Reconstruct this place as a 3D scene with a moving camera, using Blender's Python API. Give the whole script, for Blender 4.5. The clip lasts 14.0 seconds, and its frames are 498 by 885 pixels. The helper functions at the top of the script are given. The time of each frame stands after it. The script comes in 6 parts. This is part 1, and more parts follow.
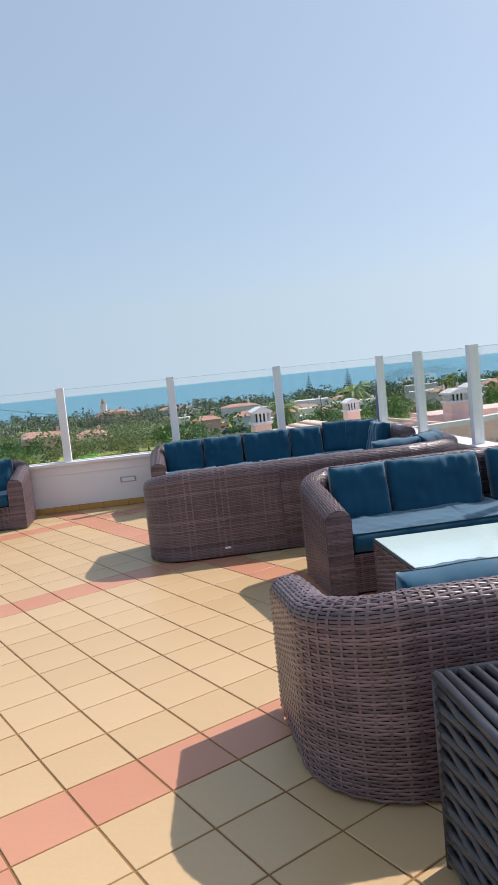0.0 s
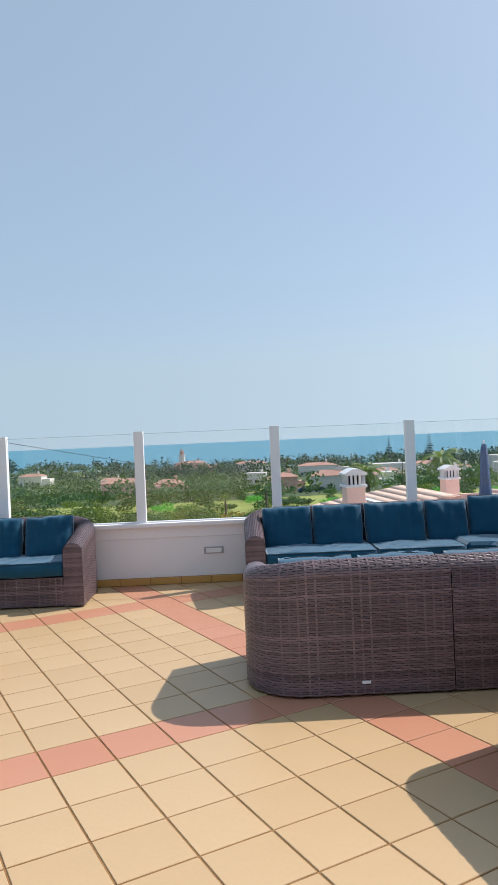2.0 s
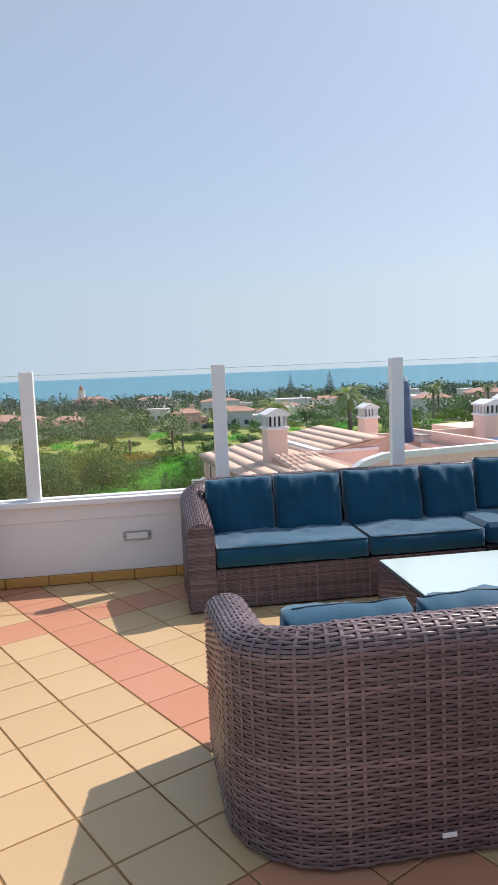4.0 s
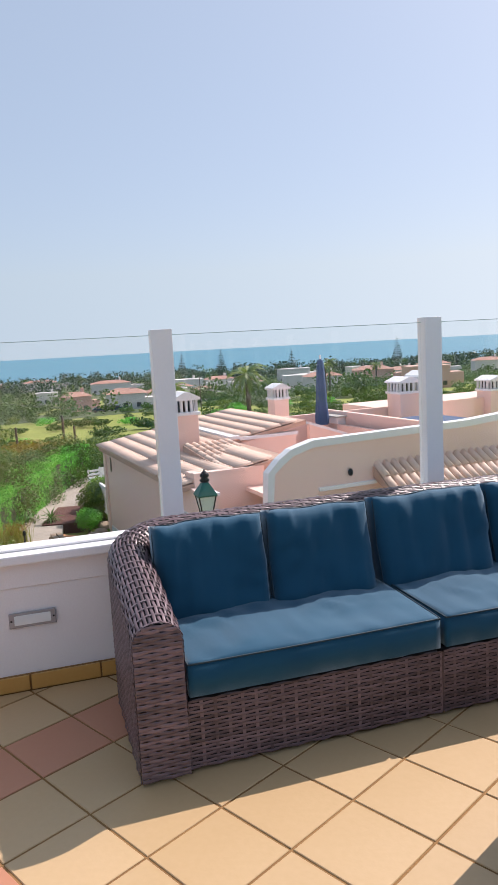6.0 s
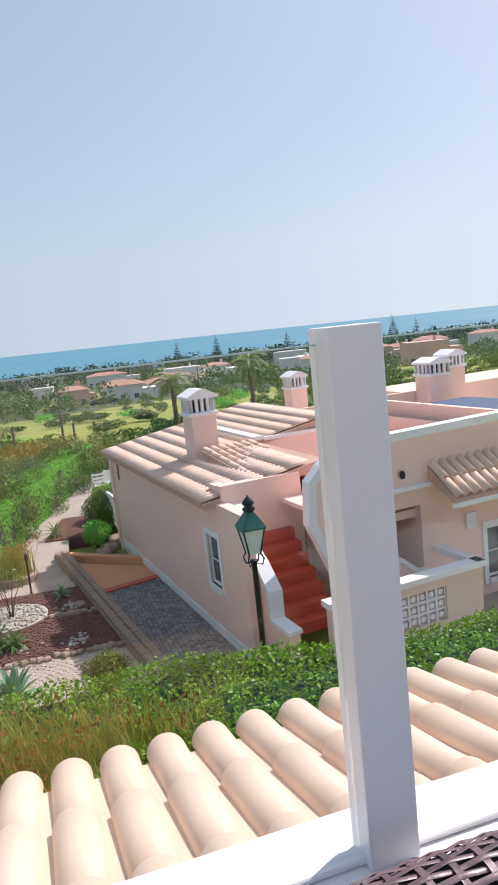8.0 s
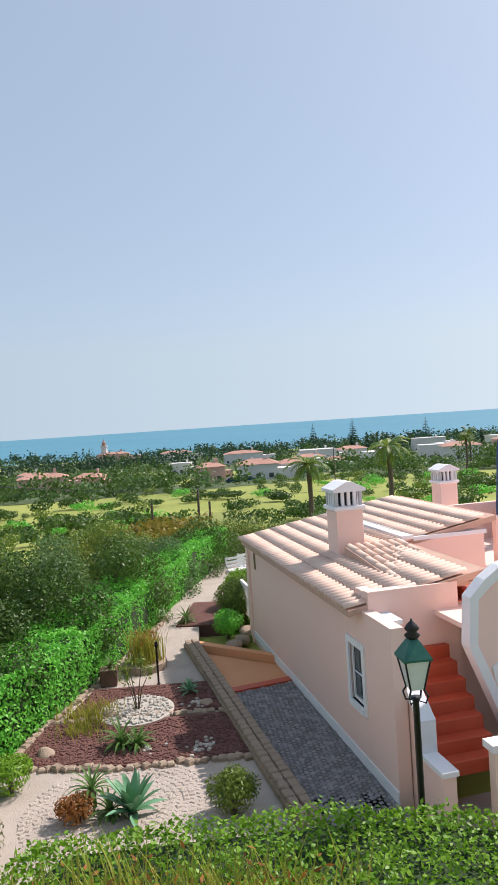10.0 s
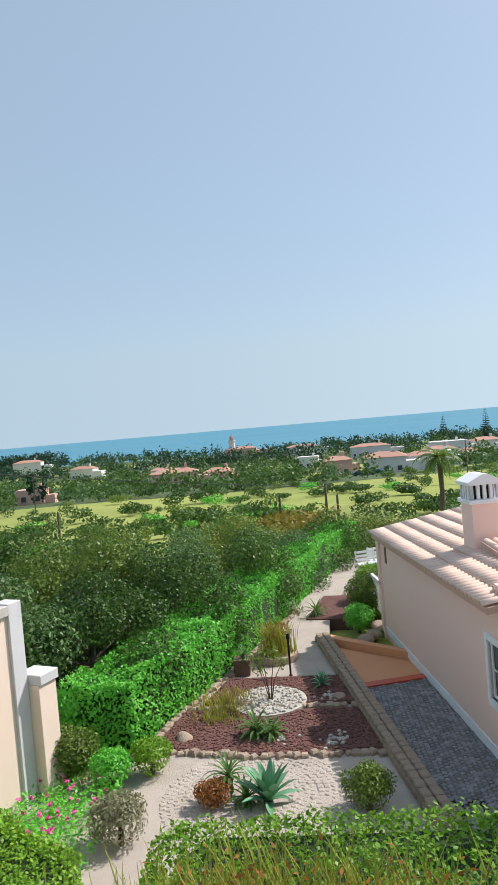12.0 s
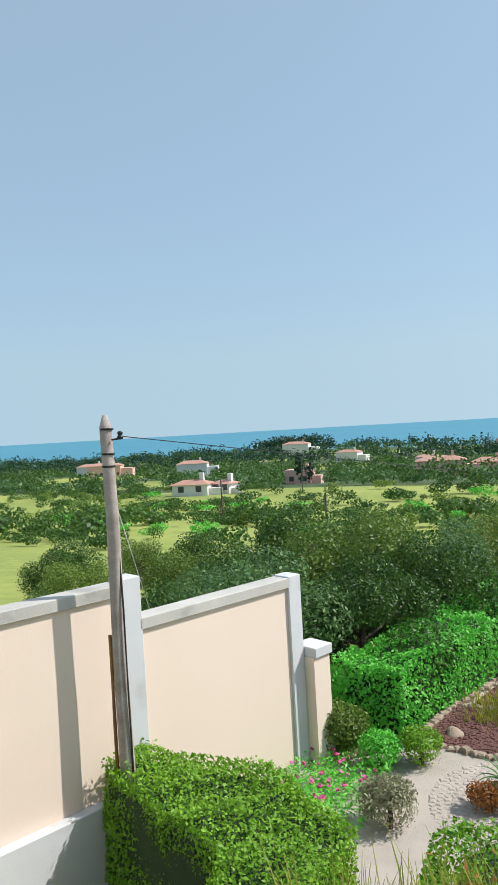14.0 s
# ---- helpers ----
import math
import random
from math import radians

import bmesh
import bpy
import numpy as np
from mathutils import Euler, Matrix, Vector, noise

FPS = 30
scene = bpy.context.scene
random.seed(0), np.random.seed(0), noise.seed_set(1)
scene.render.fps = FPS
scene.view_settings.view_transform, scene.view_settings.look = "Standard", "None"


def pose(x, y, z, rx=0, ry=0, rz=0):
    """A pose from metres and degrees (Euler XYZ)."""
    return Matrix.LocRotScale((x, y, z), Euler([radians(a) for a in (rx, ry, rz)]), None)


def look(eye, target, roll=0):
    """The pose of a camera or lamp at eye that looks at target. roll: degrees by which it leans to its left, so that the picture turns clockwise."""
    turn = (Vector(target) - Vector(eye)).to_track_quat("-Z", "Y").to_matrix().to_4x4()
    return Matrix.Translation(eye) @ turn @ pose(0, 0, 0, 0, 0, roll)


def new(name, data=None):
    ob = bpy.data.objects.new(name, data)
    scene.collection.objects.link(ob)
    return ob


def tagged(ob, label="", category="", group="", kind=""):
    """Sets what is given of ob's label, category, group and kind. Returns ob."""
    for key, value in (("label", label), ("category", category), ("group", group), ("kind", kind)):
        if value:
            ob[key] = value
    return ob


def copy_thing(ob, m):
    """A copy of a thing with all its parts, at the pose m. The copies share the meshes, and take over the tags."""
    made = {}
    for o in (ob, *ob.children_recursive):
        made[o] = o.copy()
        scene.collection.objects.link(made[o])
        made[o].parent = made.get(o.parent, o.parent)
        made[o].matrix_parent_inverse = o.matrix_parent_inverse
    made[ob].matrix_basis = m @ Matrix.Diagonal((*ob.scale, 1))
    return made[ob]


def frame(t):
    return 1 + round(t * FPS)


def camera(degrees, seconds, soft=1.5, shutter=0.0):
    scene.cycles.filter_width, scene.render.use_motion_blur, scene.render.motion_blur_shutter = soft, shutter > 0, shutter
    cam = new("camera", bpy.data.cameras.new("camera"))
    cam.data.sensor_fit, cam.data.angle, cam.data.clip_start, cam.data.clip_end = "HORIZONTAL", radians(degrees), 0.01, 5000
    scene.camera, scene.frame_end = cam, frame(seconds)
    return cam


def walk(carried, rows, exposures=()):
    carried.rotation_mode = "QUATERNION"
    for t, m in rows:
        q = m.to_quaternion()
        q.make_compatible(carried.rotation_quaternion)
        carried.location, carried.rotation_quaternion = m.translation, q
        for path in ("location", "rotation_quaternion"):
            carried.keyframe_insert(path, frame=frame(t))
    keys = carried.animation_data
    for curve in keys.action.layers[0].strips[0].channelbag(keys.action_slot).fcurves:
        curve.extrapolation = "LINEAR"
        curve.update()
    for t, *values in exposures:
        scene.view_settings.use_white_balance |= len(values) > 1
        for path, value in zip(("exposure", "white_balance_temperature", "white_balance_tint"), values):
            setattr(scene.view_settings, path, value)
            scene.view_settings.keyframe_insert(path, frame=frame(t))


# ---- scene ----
cam = camera(38.4, 14.0, soft=0.9)
ROWS = [
    (0.0, 0.232, 0.010, 1.502, -7.20, -5.50, 5.80),
    (0.5, 0.115, 0.530, 1.490, -8.90, -5.76, 2.85),
    (1.0, 0.060, 1.047, 1.470, -6.76, -3.46, 2.93),
    (1.5, 0.036, 1.462, 1.490, 1.80, -2.26, 3.29),
    (2.0, -0.003, 1.939, 1.462, -0.93, -0.48, 2.44),
    (2.5, -0.042, 2.472, 1.440, -4.59, -0.70, -0.43),
    (3.0, -0.124, 2.904, 1.477, -3.48, -1.47, -1.43),
    (3.5, -0.150, 3.409, 1.514, -6.38, -3.36, -0.37),
    (4.0, -0.211, 3.908, 1.530, -8.75, -5.98, 2.36),
    (4.2, -0.233, 4.093, 1.540, -12.95, -6.26, 2.64),
    (6.3, -0.221, 6.328, 1.477, -19.57, -8.83, 3.15),
    (6.5, -0.191, 6.543, 1.489, -22.87, -10.97, 2.15),
    (7.0, -0.155, 7.095, 1.514, -22.09, -9.10, 0.56),
    (7.5, -0.137, 7.621, 1.555, -18.51, -8.61, 3.71),
    (7.7, -0.120, 7.866, 1.560, -18.57, -9.45, 5.17),
    (9.8, -0.175, 9.015, 1.733, -10.41, -2.07, 4.37),
    (10.0, -0.180, 9.020, 1.731, -7.06, -1.78, 3.76),
    (10.5, -0.188, 9.024, 1.729, -2.98, -1.55, 4.25),
    (11.0, -0.192, 9.024, 1.729, -0.67, -1.46, 4.19),
    (11.5, -0.198, 9.025, 1.729, 1.02, -1.00, 5.05),
    (12.0, -0.228, 9.026, 1.729, 3.01, -1.53, 4.93),
    (12.5, -0.298, 9.027, 1.729, 8.46, -1.38, 3.30),
    (13.0, -0.360, 9.025, 1.727, 13.34, -2.16, 3.42),
    (13.5, -0.425, 9.027, 1.726, 20.09, -2.21, 3.37),
    (14.0, -0.490, 9.025, 1.727, 24.07, -1.23, 3.28),
]
EXPOSURES = ((0.0, 0.56, 6400, 16), (2.0, 0.53, 6310, 14), (4.2, 0.60, 6580, 18), (6.3, 0.60, 6600, 21), (7.7, 0.58, 6600, 21), (9.8, 0.60, 6600, 19), (11.5, 0.60, 6480, 15), (14.0, 0.60, 6160, 8))
walk(cam, [(t, pose(x, y, z, 90 + pitch, roll, yaw)) for t, x, y, z, yaw, pitch, roll in ROWS], EXPOSURES)

# ---- world and sun ----
SUN_UP, SUN_ROUND = 47.0, 63.0
world = bpy.data.worlds.new("sky")
scene.world = world
world.use_nodes = True
wn = world.node_tree.nodes
wn.clear()
sky = wn.new("ShaderNodeTexSky")
sky.sky_type, sky.sun_disc = "NISHITA", False
sky.sun_elevation, sky.sun_rotation = radians(SUN_UP), radians(SUN_ROUND)
sky.air_density, sky.dust_density, sky.ozone_density, sky.altitude = 1.0, 1.8, 2.5, 60
bg = wn.new("ShaderNodeBackground")
bg.inputs["Strength"].default_value = 0.085
wout = wn.new("ShaderNodeOutputWorld")
# thin even haze over the clear sky; the lowest degrees look like the air just above them
wl = world.node_tree.links
wtc, apart, least, join = wn.new("ShaderNodeTexCoord"), wn.new("ShaderNodeSeparateXYZ"), wn.new("ShaderNodeMath"), wn.new("ShaderNodeCombineXYZ")
least.operation = "MAXIMUM"
least.inputs[1].default_value = 0.10
wl.new(wtc.outputs["Generated"], apart.inputs[0])
wl.new(apart.outputs[0], join.inputs[0])
wl.new(apart.outputs[1], join.inputs[1])
wl.new(apart.outputs[2], least.inputs[0])
wl.new(least.outputs[0], join.inputs[2])
wl.new(join.outputs[0], sky.inputs[0])
haze = wn.new("ShaderNodeMix")
haze.data_type = "RGBA"
haze.inputs[0].default_value = 0.5
haze.inputs[7].default_value = (4.4, 5.75, 6.55, 1)
wl.new(sky.outputs[0], haze.inputs[6])
wl.new(haze.outputs[2], bg.inputs[0])
world.node_tree.links.new(bg.outputs[0], wout.inputs[0])
sun = new("sun", bpy.data.lights.new("sun", "SUN"))
sun.data.energy, sun.data.angle, sun.data.color = 3.3, radians(0.53), (1.0, 0.95, 0.87)
sun_way = Vector((math.sin(radians(SUN_ROUND)) * math.cos(radians(SUN_UP)), math.cos(radians(SUN_ROUND)) * math.cos(radians(SUN_UP)), math.sin(radians(SUN_UP))))
sun.matrix_world = look(sun_way * 60, (0, 0, 0))


# ---- materials ----
def material(name, low, high, rough=0.6, scale=4.0, fine=60.0, bump=0.1, metal=0.0, island=0.0, each=0.0, coords="Object", spec=0.5, fine_mix=0.35, bump_dist=0.01, stain=None):
    """A surface whose colour drifts between low and high at a wide and a fine scale, with fine relief."""
    m = bpy.data.materials.new(name)
    m.use_nodes = True
    n, l = m.node_tree.nodes, m.node_tree.links
    p = n["Principled BSDF"]
    tc = n.new("ShaderNodeTexCoord")
    wide, small = n.new("ShaderNodeTexNoise"), n.new("ShaderNodeTexNoise")
    for node, s in ((wide, scale), (small, fine)):
        l.new(tc.outputs[coords], node.inputs["Vector"])
        node.inputs["Scale"].default_value, node.inputs["Detail"].default_value = s, 4.0
    def maths(op, a, b):
        q = n.new("ShaderNodeMath")
        q.operation = op
        for k, val in enumerate((a, b)):
            if isinstance(val, (int, float)):
                q.inputs[k].default_value = val
            else:
                l.new(val, q.inputs[k])
        return q.outputs[0]
    f = maths("ADD", maths("MULTIPLY", wide.outputs[0], 1.0 - fine_mix), maths("MULTIPLY", small.outputs[0], fine_mix))
    f = maths("MULTIPLY_ADD", f, 2.2)
    f.node.inputs[2].default_value = -0.6
    if island:
        g = n.new("ShaderNodeNewGeometry")
        f = maths("ADD", maths("MULTIPLY", f, 1 - island), maths("MULTIPLY", g.outputs["Random Per Island"], island))
    if each:
        g = n.new("ShaderNodeObjectInfo")
        f = maths("ADD", maths("MULTIPLY", f, 1 - each), maths("MULTIPLY", g.outputs["Random"], each))
    f.node.use_clamp = True
    mix = n.new("ShaderNodeMix")
    mix.data_type = "RGBA"
    l.new(f, mix.inputs[0])
    mix.inputs[6].default_value, mix.inputs[7].default_value = (*low, 1), (*high, 1)
    col = mix.outputs[2]
    if stain:
        big = n.new("ShaderNodeTexNoise")
        l.new(tc.outputs[coords], big.inputs["Vector"])
        big.inputs["Scale"].default_value, big.inputs["Detail"].default_value = stain[0], 6.0
        ramp = n.new("ShaderNodeMapRange")
        ramp.inputs[1].default_value, ramp.inputs[2].default_value = stain[1], stain[1] + 0.12
        l.new(big.outputs[0], ramp.inputs[0])
        over = n.new("ShaderNodeMix")
        over.data_type = "RGBA"
        l.new(ramp.outputs[0], over.inputs[0])
        l.new(col, over.inputs[6])
        over.inputs[7].default_value = (*stain[2], 1)
        col = over.outputs[2]
    l.new(col, p.inputs["Base Color"])
    p.inputs["Metallic"].default_value = metal
    p.inputs["Specular IOR Level"].default_value = spec
    r = maths("MULTIPLY_ADD", small.outputs[0], 0.2)
    r.node.inputs[2].default_value = rough - 0.1
    l.new(r, p.inputs["Roughness"])
    if bump:
        b = n.new("ShaderNodeBump")
        b.inputs["Strength"].default_value, b.inputs["Distance"].default_value = bump, bump_dist
        l.new(small.outputs[0], b.inputs["Height"])
        l.new(b.outputs[0], p.inputs["Normal"])
    return m


def leafy(name, low, high, rough=0.45, through_light=0.36, wide=1.5):
    """Leaves: colour varies leaf by leaf and in patches, and some light passes through."""
    m = material(name, low, high, rough, scale=wide, fine=9.0, bump=0, island=0.6, each=0.25, spec=0.3)
    n, l = m.node_tree.nodes, m.node_tree.links
    p, out = n["Principled BSDF"], n["Material Output"]
    tr = n.new("ShaderNodeBsdfTranslucent")
    l.new(p.inputs["Base Color"].links[0].from_socket, tr.inputs["Color"])
    mx = n.new("ShaderNodeMixShader")
    mx.inputs[0].default_value = through_light
    l.new(p.outputs[0], mx.inputs[1])
    l.new(tr.outputs[0], mx.inputs[2])
    l.new(mx.outputs[0], out.inputs[0])
    return m


def glass_material(name, tint=(0.95, 0.98, 0.99), gloss=1.0):
    m = bpy.data.materials.new(name)
    m.use_nodes = True
    n, l = m.node_tree.nodes, m.node_tree.links
    n.remove(n["Principled BSDF"])
    clear, shine, mx, lw = n.new("ShaderNodeBsdfTransparent"), n.new("ShaderNodeBsdfGlossy"), n.new("ShaderNodeMixShader"), n.new("ShaderNodeLayerWeight")
    clear.inputs[0].default_value = (*tint, 1)
    shine.inputs["Roughness"].default_value = 0.01
    lw.inputs["Blend"].default_value = 0.5
    power, scaled = n.new("ShaderNodeMath"), n.new("ShaderNodeMath")
    power.operation, scaled.operation = "POWER", "MULTIPLY_ADD"
    power.inputs[1].default_value = 4.0
    scaled.inputs[1].default_value, scaled.inputs[2].default_value = 0.8 * gloss, 0.035 * gloss
    l.new(lw.outputs["Facing"], power.inputs[0])
    l.new(power.outputs[0], scaled.inputs[0])
    l.new(scaled.outputs[0], mx.inputs[0])
    l.new(clear.outputs[0], mx.inputs[1])
    l.new(shine.outputs[0], mx.inputs[2])
    l.new(mx.outputs[0], n["Material Output"].inputs[0])
    return m


TILE_CREAM = material("cream_glazed_tile", (0.50, 0.335, 0.172), (0.60, 0.42, 0.235), 0.38, 1.2, 40, 0.06, each=0.35)
TILE_RED = material("terracotta_tile", (0.50, 0.21, 0.12), (0.57, 0.275, 0.17), 0.40, 1.2, 40, 0.06, each=0.4)
TILE_CREAM_FAR = material("cream_tile_field", (0.50, 0.335, 0.172), (0.60, 0.42, 0.235), 0.38, 1.2, 40, 0.06, island=0.35)
TILE_RED_FAR = material("terracotta_tile_field", (0.50, 0.21, 0.12), (0.57, 0.275, 0.17), 0.40, 1.2, 40, 0.06, island=0.4)
GROUT = material("brown_grout", (0.19, 0.09, 0.03), (0.36, 0.20, 0.07), 0.9, 3, 150, 0.3)
SKIRT_TILE = material("ochre_skirting_tile", (0.50, 0.26, 0.06), (0.62, 0.35, 0.10), 0.45, 3, 50, 0.06, each=0.4)
WHITE_PAINT = material("white_masonry_paint", (0.80, 0.78, 0.79), (0.86, 0.85, 0.85), 0.7, 1.2, 120, 0.15, stain=(0.8, 0.68, (0.74, 0.72, 0.71)))
POST_PAINT = material("white_powder_coated_steel", (0.76, 0.77, 0.79), (0.82, 0.82, 0.83), 0.35, 2, 80, 0.03)
PANE = glass_material("clear_balustrade_glass", (0.98, 0.99, 0.99))
PANE_EDGE = material("glass_edge", (0.30, 0.45, 0.42), (0.45, 0.60, 0.56), 0.2, 4, 30, 0)
TABLE_GLASS = material("frosted_table_glass", (0.50, 0.62, 0.60), (0.58, 0.70, 0.68), 0.12, 1.5, 30, 0.0, spec=0.8)
WICKER = material("brown_grey_wicker", (0.028, 0.017, 0.021), (0.26, 0.175, 0.19), 0.36, 5, 55, 0.12, island=0.5, spec=0.6)
# near black for shade in the weave's gaps; also seat decks and table rims
WICKER_SHADE_AND_BASE = material("wicker_gap_shade_and_base", (0.008, 0.006, 0.007), (0.022, 0.016, 0.017), 0.6, 6, 60, 0.2)
SLAT_DARK = material("dark_synthetic_rattan", (0.018, 0.018, 0.022), (0.055, 0.055, 0.065), 0.35, 6, 60, 0.1, island=0.4, spec=0.6)
CUSHION = material("dark_teal_canvas", (0.002, 0.052, 0.102), (0.006, 0.080, 0.145), 0.74, 3, 420, 0.16, spec=0.18, bump_dist=0.002)
CUSHION.node_tree.nodes["Principled BSDF"].inputs["Sheen Weight"].default_value = 0.7
CUSHION.node_tree.nodes["Principled BSDF"].inputs["Sheen Roughness"].default_value = 0.42
CUSHION.node_tree.nodes["Principled BSDF"].inputs["Sheen Tint"].default_value = (0.75, 0.9, 1.0, 1)
PIPING = material("dark_piping", (0.008, 0.03, 0.045), (0.012, 0.045, 0.065), 0.6, 4, 80, 0.05)
PINK_WALL = material("pink_render", (0.88, 0.62, 0.535), (0.92, 0.67, 0.585), 0.85, 0.5, 90, 0.2, stain=(0.35, 0.66, (0.83, 0.60, 0.52)))
PEACH_WALL = material("peach_render", (0.78, 0.62, 0.51), (0.83, 0.67, 0.56), 0.85, 0.5, 90, 0.2, stain=(0.4, 0.66, (0.76, 0.60, 0.50)))
ORANGE_WALL = material("orange_render", (0.66, 0.30, 0.14), (0.74, 0.37, 0.19), 0.85, 0.8, 70, 0.2)
TRIM_WHITE = material("white_trim_paint", (0.80, 0.80, 0.82), (0.87, 0.87, 0.88), 0.7, 1.0, 80, 0.15, stain=(1.2, 0.66, (0.60, 0.60, 0.62)))
ROOF_TILE = material("pale_clay_roof_tile", (0.66, 0.45, 0.35), (0.80, 0.61, 0.50), 0.75, 3, 60, 0.2, each=0.55, stain=(5.0, 0.62, (0.52, 0.39, 0.32)))
ROOF_BASE = material("clay_roof_underlay", (0.52, 0.32, 0.24), (0.64, 0.43, 0.33), 0.85, 3, 60, 0.2)
EDGE_TILE = material("cream_barrel_tile", (0.74, 0.55, 0.41), (0.82, 0.64, 0.50), 0.6, 5, 60, 0.12, each=0.4)
STEP_RED = material("red_stair_tile", (0.50, 0.07, 0.03), (0.60, 0.11, 0.05), 0.5, 3, 60, 0.08)
DARK_GLASS = material("dark_window_glass", (0.03, 0.05, 0.055), (0.08, 0.11, 0.12), 0.08, 1, 8, 0, spec=0.9)
DARK_WOOD = material("dark_brown_door", (0.10, 0.045, 0.02), (0.18, 0.085, 0.04), 0.5, 4, 60, 0.15)
LAMP_METAL = material("black_cast_iron", (0.012, 0.012, 0.013), (0.03, 0.03, 0.032), 0.45, 8, 90, 0.2, metal=0.4)
LAMP_GREEN = material("green_patina_sheet", (0.015, 0.10, 0.075), (0.03, 0.17, 0.13), 0.5, 8, 60, 0.15, metal=0.3)
LAMP_GLASS = material("milky_lamp_glass", (0.72, 0.77, 0.78), (0.82, 0.86, 0.86), 0.2, 4, 20, 0)
UMBRELLA = material("blue_umbrella_canvas", (0.035, 0.075, 0.17), (0.06, 0.115, 0.24), 0.8, 4, 90, 0.2)
VENT_METAL = material("grey_vent_steel", (0.30, 0.31, 0.34), (0.42, 0.43, 0.46), 0.4, 5, 60, 0.05, metal=0.5)
PIER = material("grey_white_pier_paint", (0.56, 0.55, 0.56), (0.66, 0.65, 0.66), 0.8, 1.5, 70, 0.2, stain=(1.2, 0.62, (0.48, 0.46, 0.45)))
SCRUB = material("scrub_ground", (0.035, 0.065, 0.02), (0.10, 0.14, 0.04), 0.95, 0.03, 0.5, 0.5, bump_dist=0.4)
CONCRETE = material("weathered_concrete_coping", (0.42, 0.39, 0.35), (0.60, 0.56, 0.51), 0.9, 2, 60, 0.4, stain=(1.5, 0.6, (0.36, 0.34, 0.31)))
GRAVEL = material("cream_gravel", (0.35, 0.295, 0.25), (0.55, 0.475, 0.41), 0.95, 2.0, 130, 0.5, fine_mix=0.55, bump_dist=0.02)
BARK = material("red_bark_chip", (0.085, 0.035, 0.028), (0.24, 0.11, 0.09), 0.95, 5, 70, 0.8, fine_mix=0.6, bump_dist=0.03, island=0.4)
WHITE_PEBBLE = material("white_pebble", (0.36, 0.33, 0.29), (0.56, 0.52, 0.46), 0.8, 6, 100, 0.5, island=0.4, bump_dist=0.02)
COBBLE = material("grey_granite_sett", (0.15, 0.145, 0.15), (0.34, 0.33, 0.335), 0.8, 6, 90, 0.3, island=0.65)
# dark green that paints the shade deep between the hedge leaves
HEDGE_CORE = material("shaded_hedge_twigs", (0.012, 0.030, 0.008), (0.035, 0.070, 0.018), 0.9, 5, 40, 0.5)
MORTAR = material("dark_joint_sand", (0.10, 0.095, 0.09), (0.17, 0.16, 0.15), 0.95, 4, 90, 0.3)
STONE = material("warm_rubble_stone", (0.24, 0.17, 0.12), (0.46, 0.36, 0.27), 0.9, 4, 40, 0.5, island=0.5, bump_dist=0.02)
EARTH = material("dry_earth", (0.24, 0.17, 0.11), (0.38, 0.28, 0.19), 0.95, 0.4, 20, 0.5)
GRASS_FIELD = material("meadow", (0.17, 0.22, 0.035), (0.38, 0.40, 0.09), 0.95, 0.035, 0.9, 0.5, fine_mix=0.4, bump_dist=0.3, stain=(0.018, 0.56, (0.11, 0.15, 0.04)))
LAWN = material("lawn", (0.13, 0.20, 0.03), (0.24, 0.30, 0.06), 0.95, 0.7, 30, 0.5)
WATER = material("sea_water", (0.055, 0.215, 0.30), (0.07, 0.25, 0.335), 0.5, 0.003, 0.08, 0.1, fine_mix=0.15, spec=0.25)
BARK_TRUNK = material("grey_brown_trunk", (0.06, 0.045, 0.035), (0.17, 0.13, 0.10), 0.95, 6, 40, 0.7, bump_dist=0.03)
POLE_WOOD = material("weathered_pole_wood", (0.24, 0.185, 0.165), (0.50, 0.42, 0.38), 0.9, 5, 50, 0.5, bump_dist=0.01)
RUST = material("rusty_conduit", (0.16, 0.07, 0.02), (0.34, 0.17, 0.05), 0.8, 6, 50, 0.3)
CABLE = material("black_cable", (0.012, 0.012, 0.012), (0.025, 0.025, 0.025), 0.6, 6, 50, 0)
POT_BROWN = material("brown_planter", (0.09, 0.05, 0.035), (0.16, 0.09, 0.065), 0.7, 6, 50, 0.2)
LEAF_HEDGE = leafy("hedge_leaf", (0.055, 0.19, 0.010), (0.36, 0.60, 0.05))
LEAF_IVY = leafy("ivy_leaf", (0.06, 0.40, 0.04), (0.28, 0.72, 0.10))
LEAF_TREE = leafy("carob_leaf", (0.010, 0.042, 0.010), (0.15, 0.27, 0.045), wide=0.5)
LEAF_TREE_B = leafy("olive_leaf", (0.05, 0.12, 0.04), (0.20, 0.33, 0.10), wide=0.5)
LEAF_PINE = leafy("pine_needle", (0.010, 0.040, 0.022), (0.045, 0.10, 0.045), wide=0.2)
LEAF_BUSH = leafy("bush_leaf", (0.05, 0.11, 0.02), (0.28, 0.37, 0.06), wide=4)
LEAF_GREY = leafy("grey_bush_leaf", (0.11, 0.12, 0.055), (0.42, 0.41, 0.25), wide=4)
LEAF_YELLOW = leafy("yellow_shrub_leaf", (0.13, 0.12, 0.02), (0.34, 0.26, 0.04), wide=0.5)
LEAF_RED = leafy("reddish_shrub_leaf", (0.20, 0.07, 0.02), (0.46, 0.20, 0.05), wide=2)
LEAF_GRASS = leafy("tall_grass_blade", (0.16, 0.24, 0.02), (0.52, 0.46, 0.09), wide=2)
LEAF_AGAVE = material("agave_leaf", (0.10, 0.27, 0.14), (0.19, 0.40, 0.22), 0.5, 3, 30, 0.1, island=0.4)
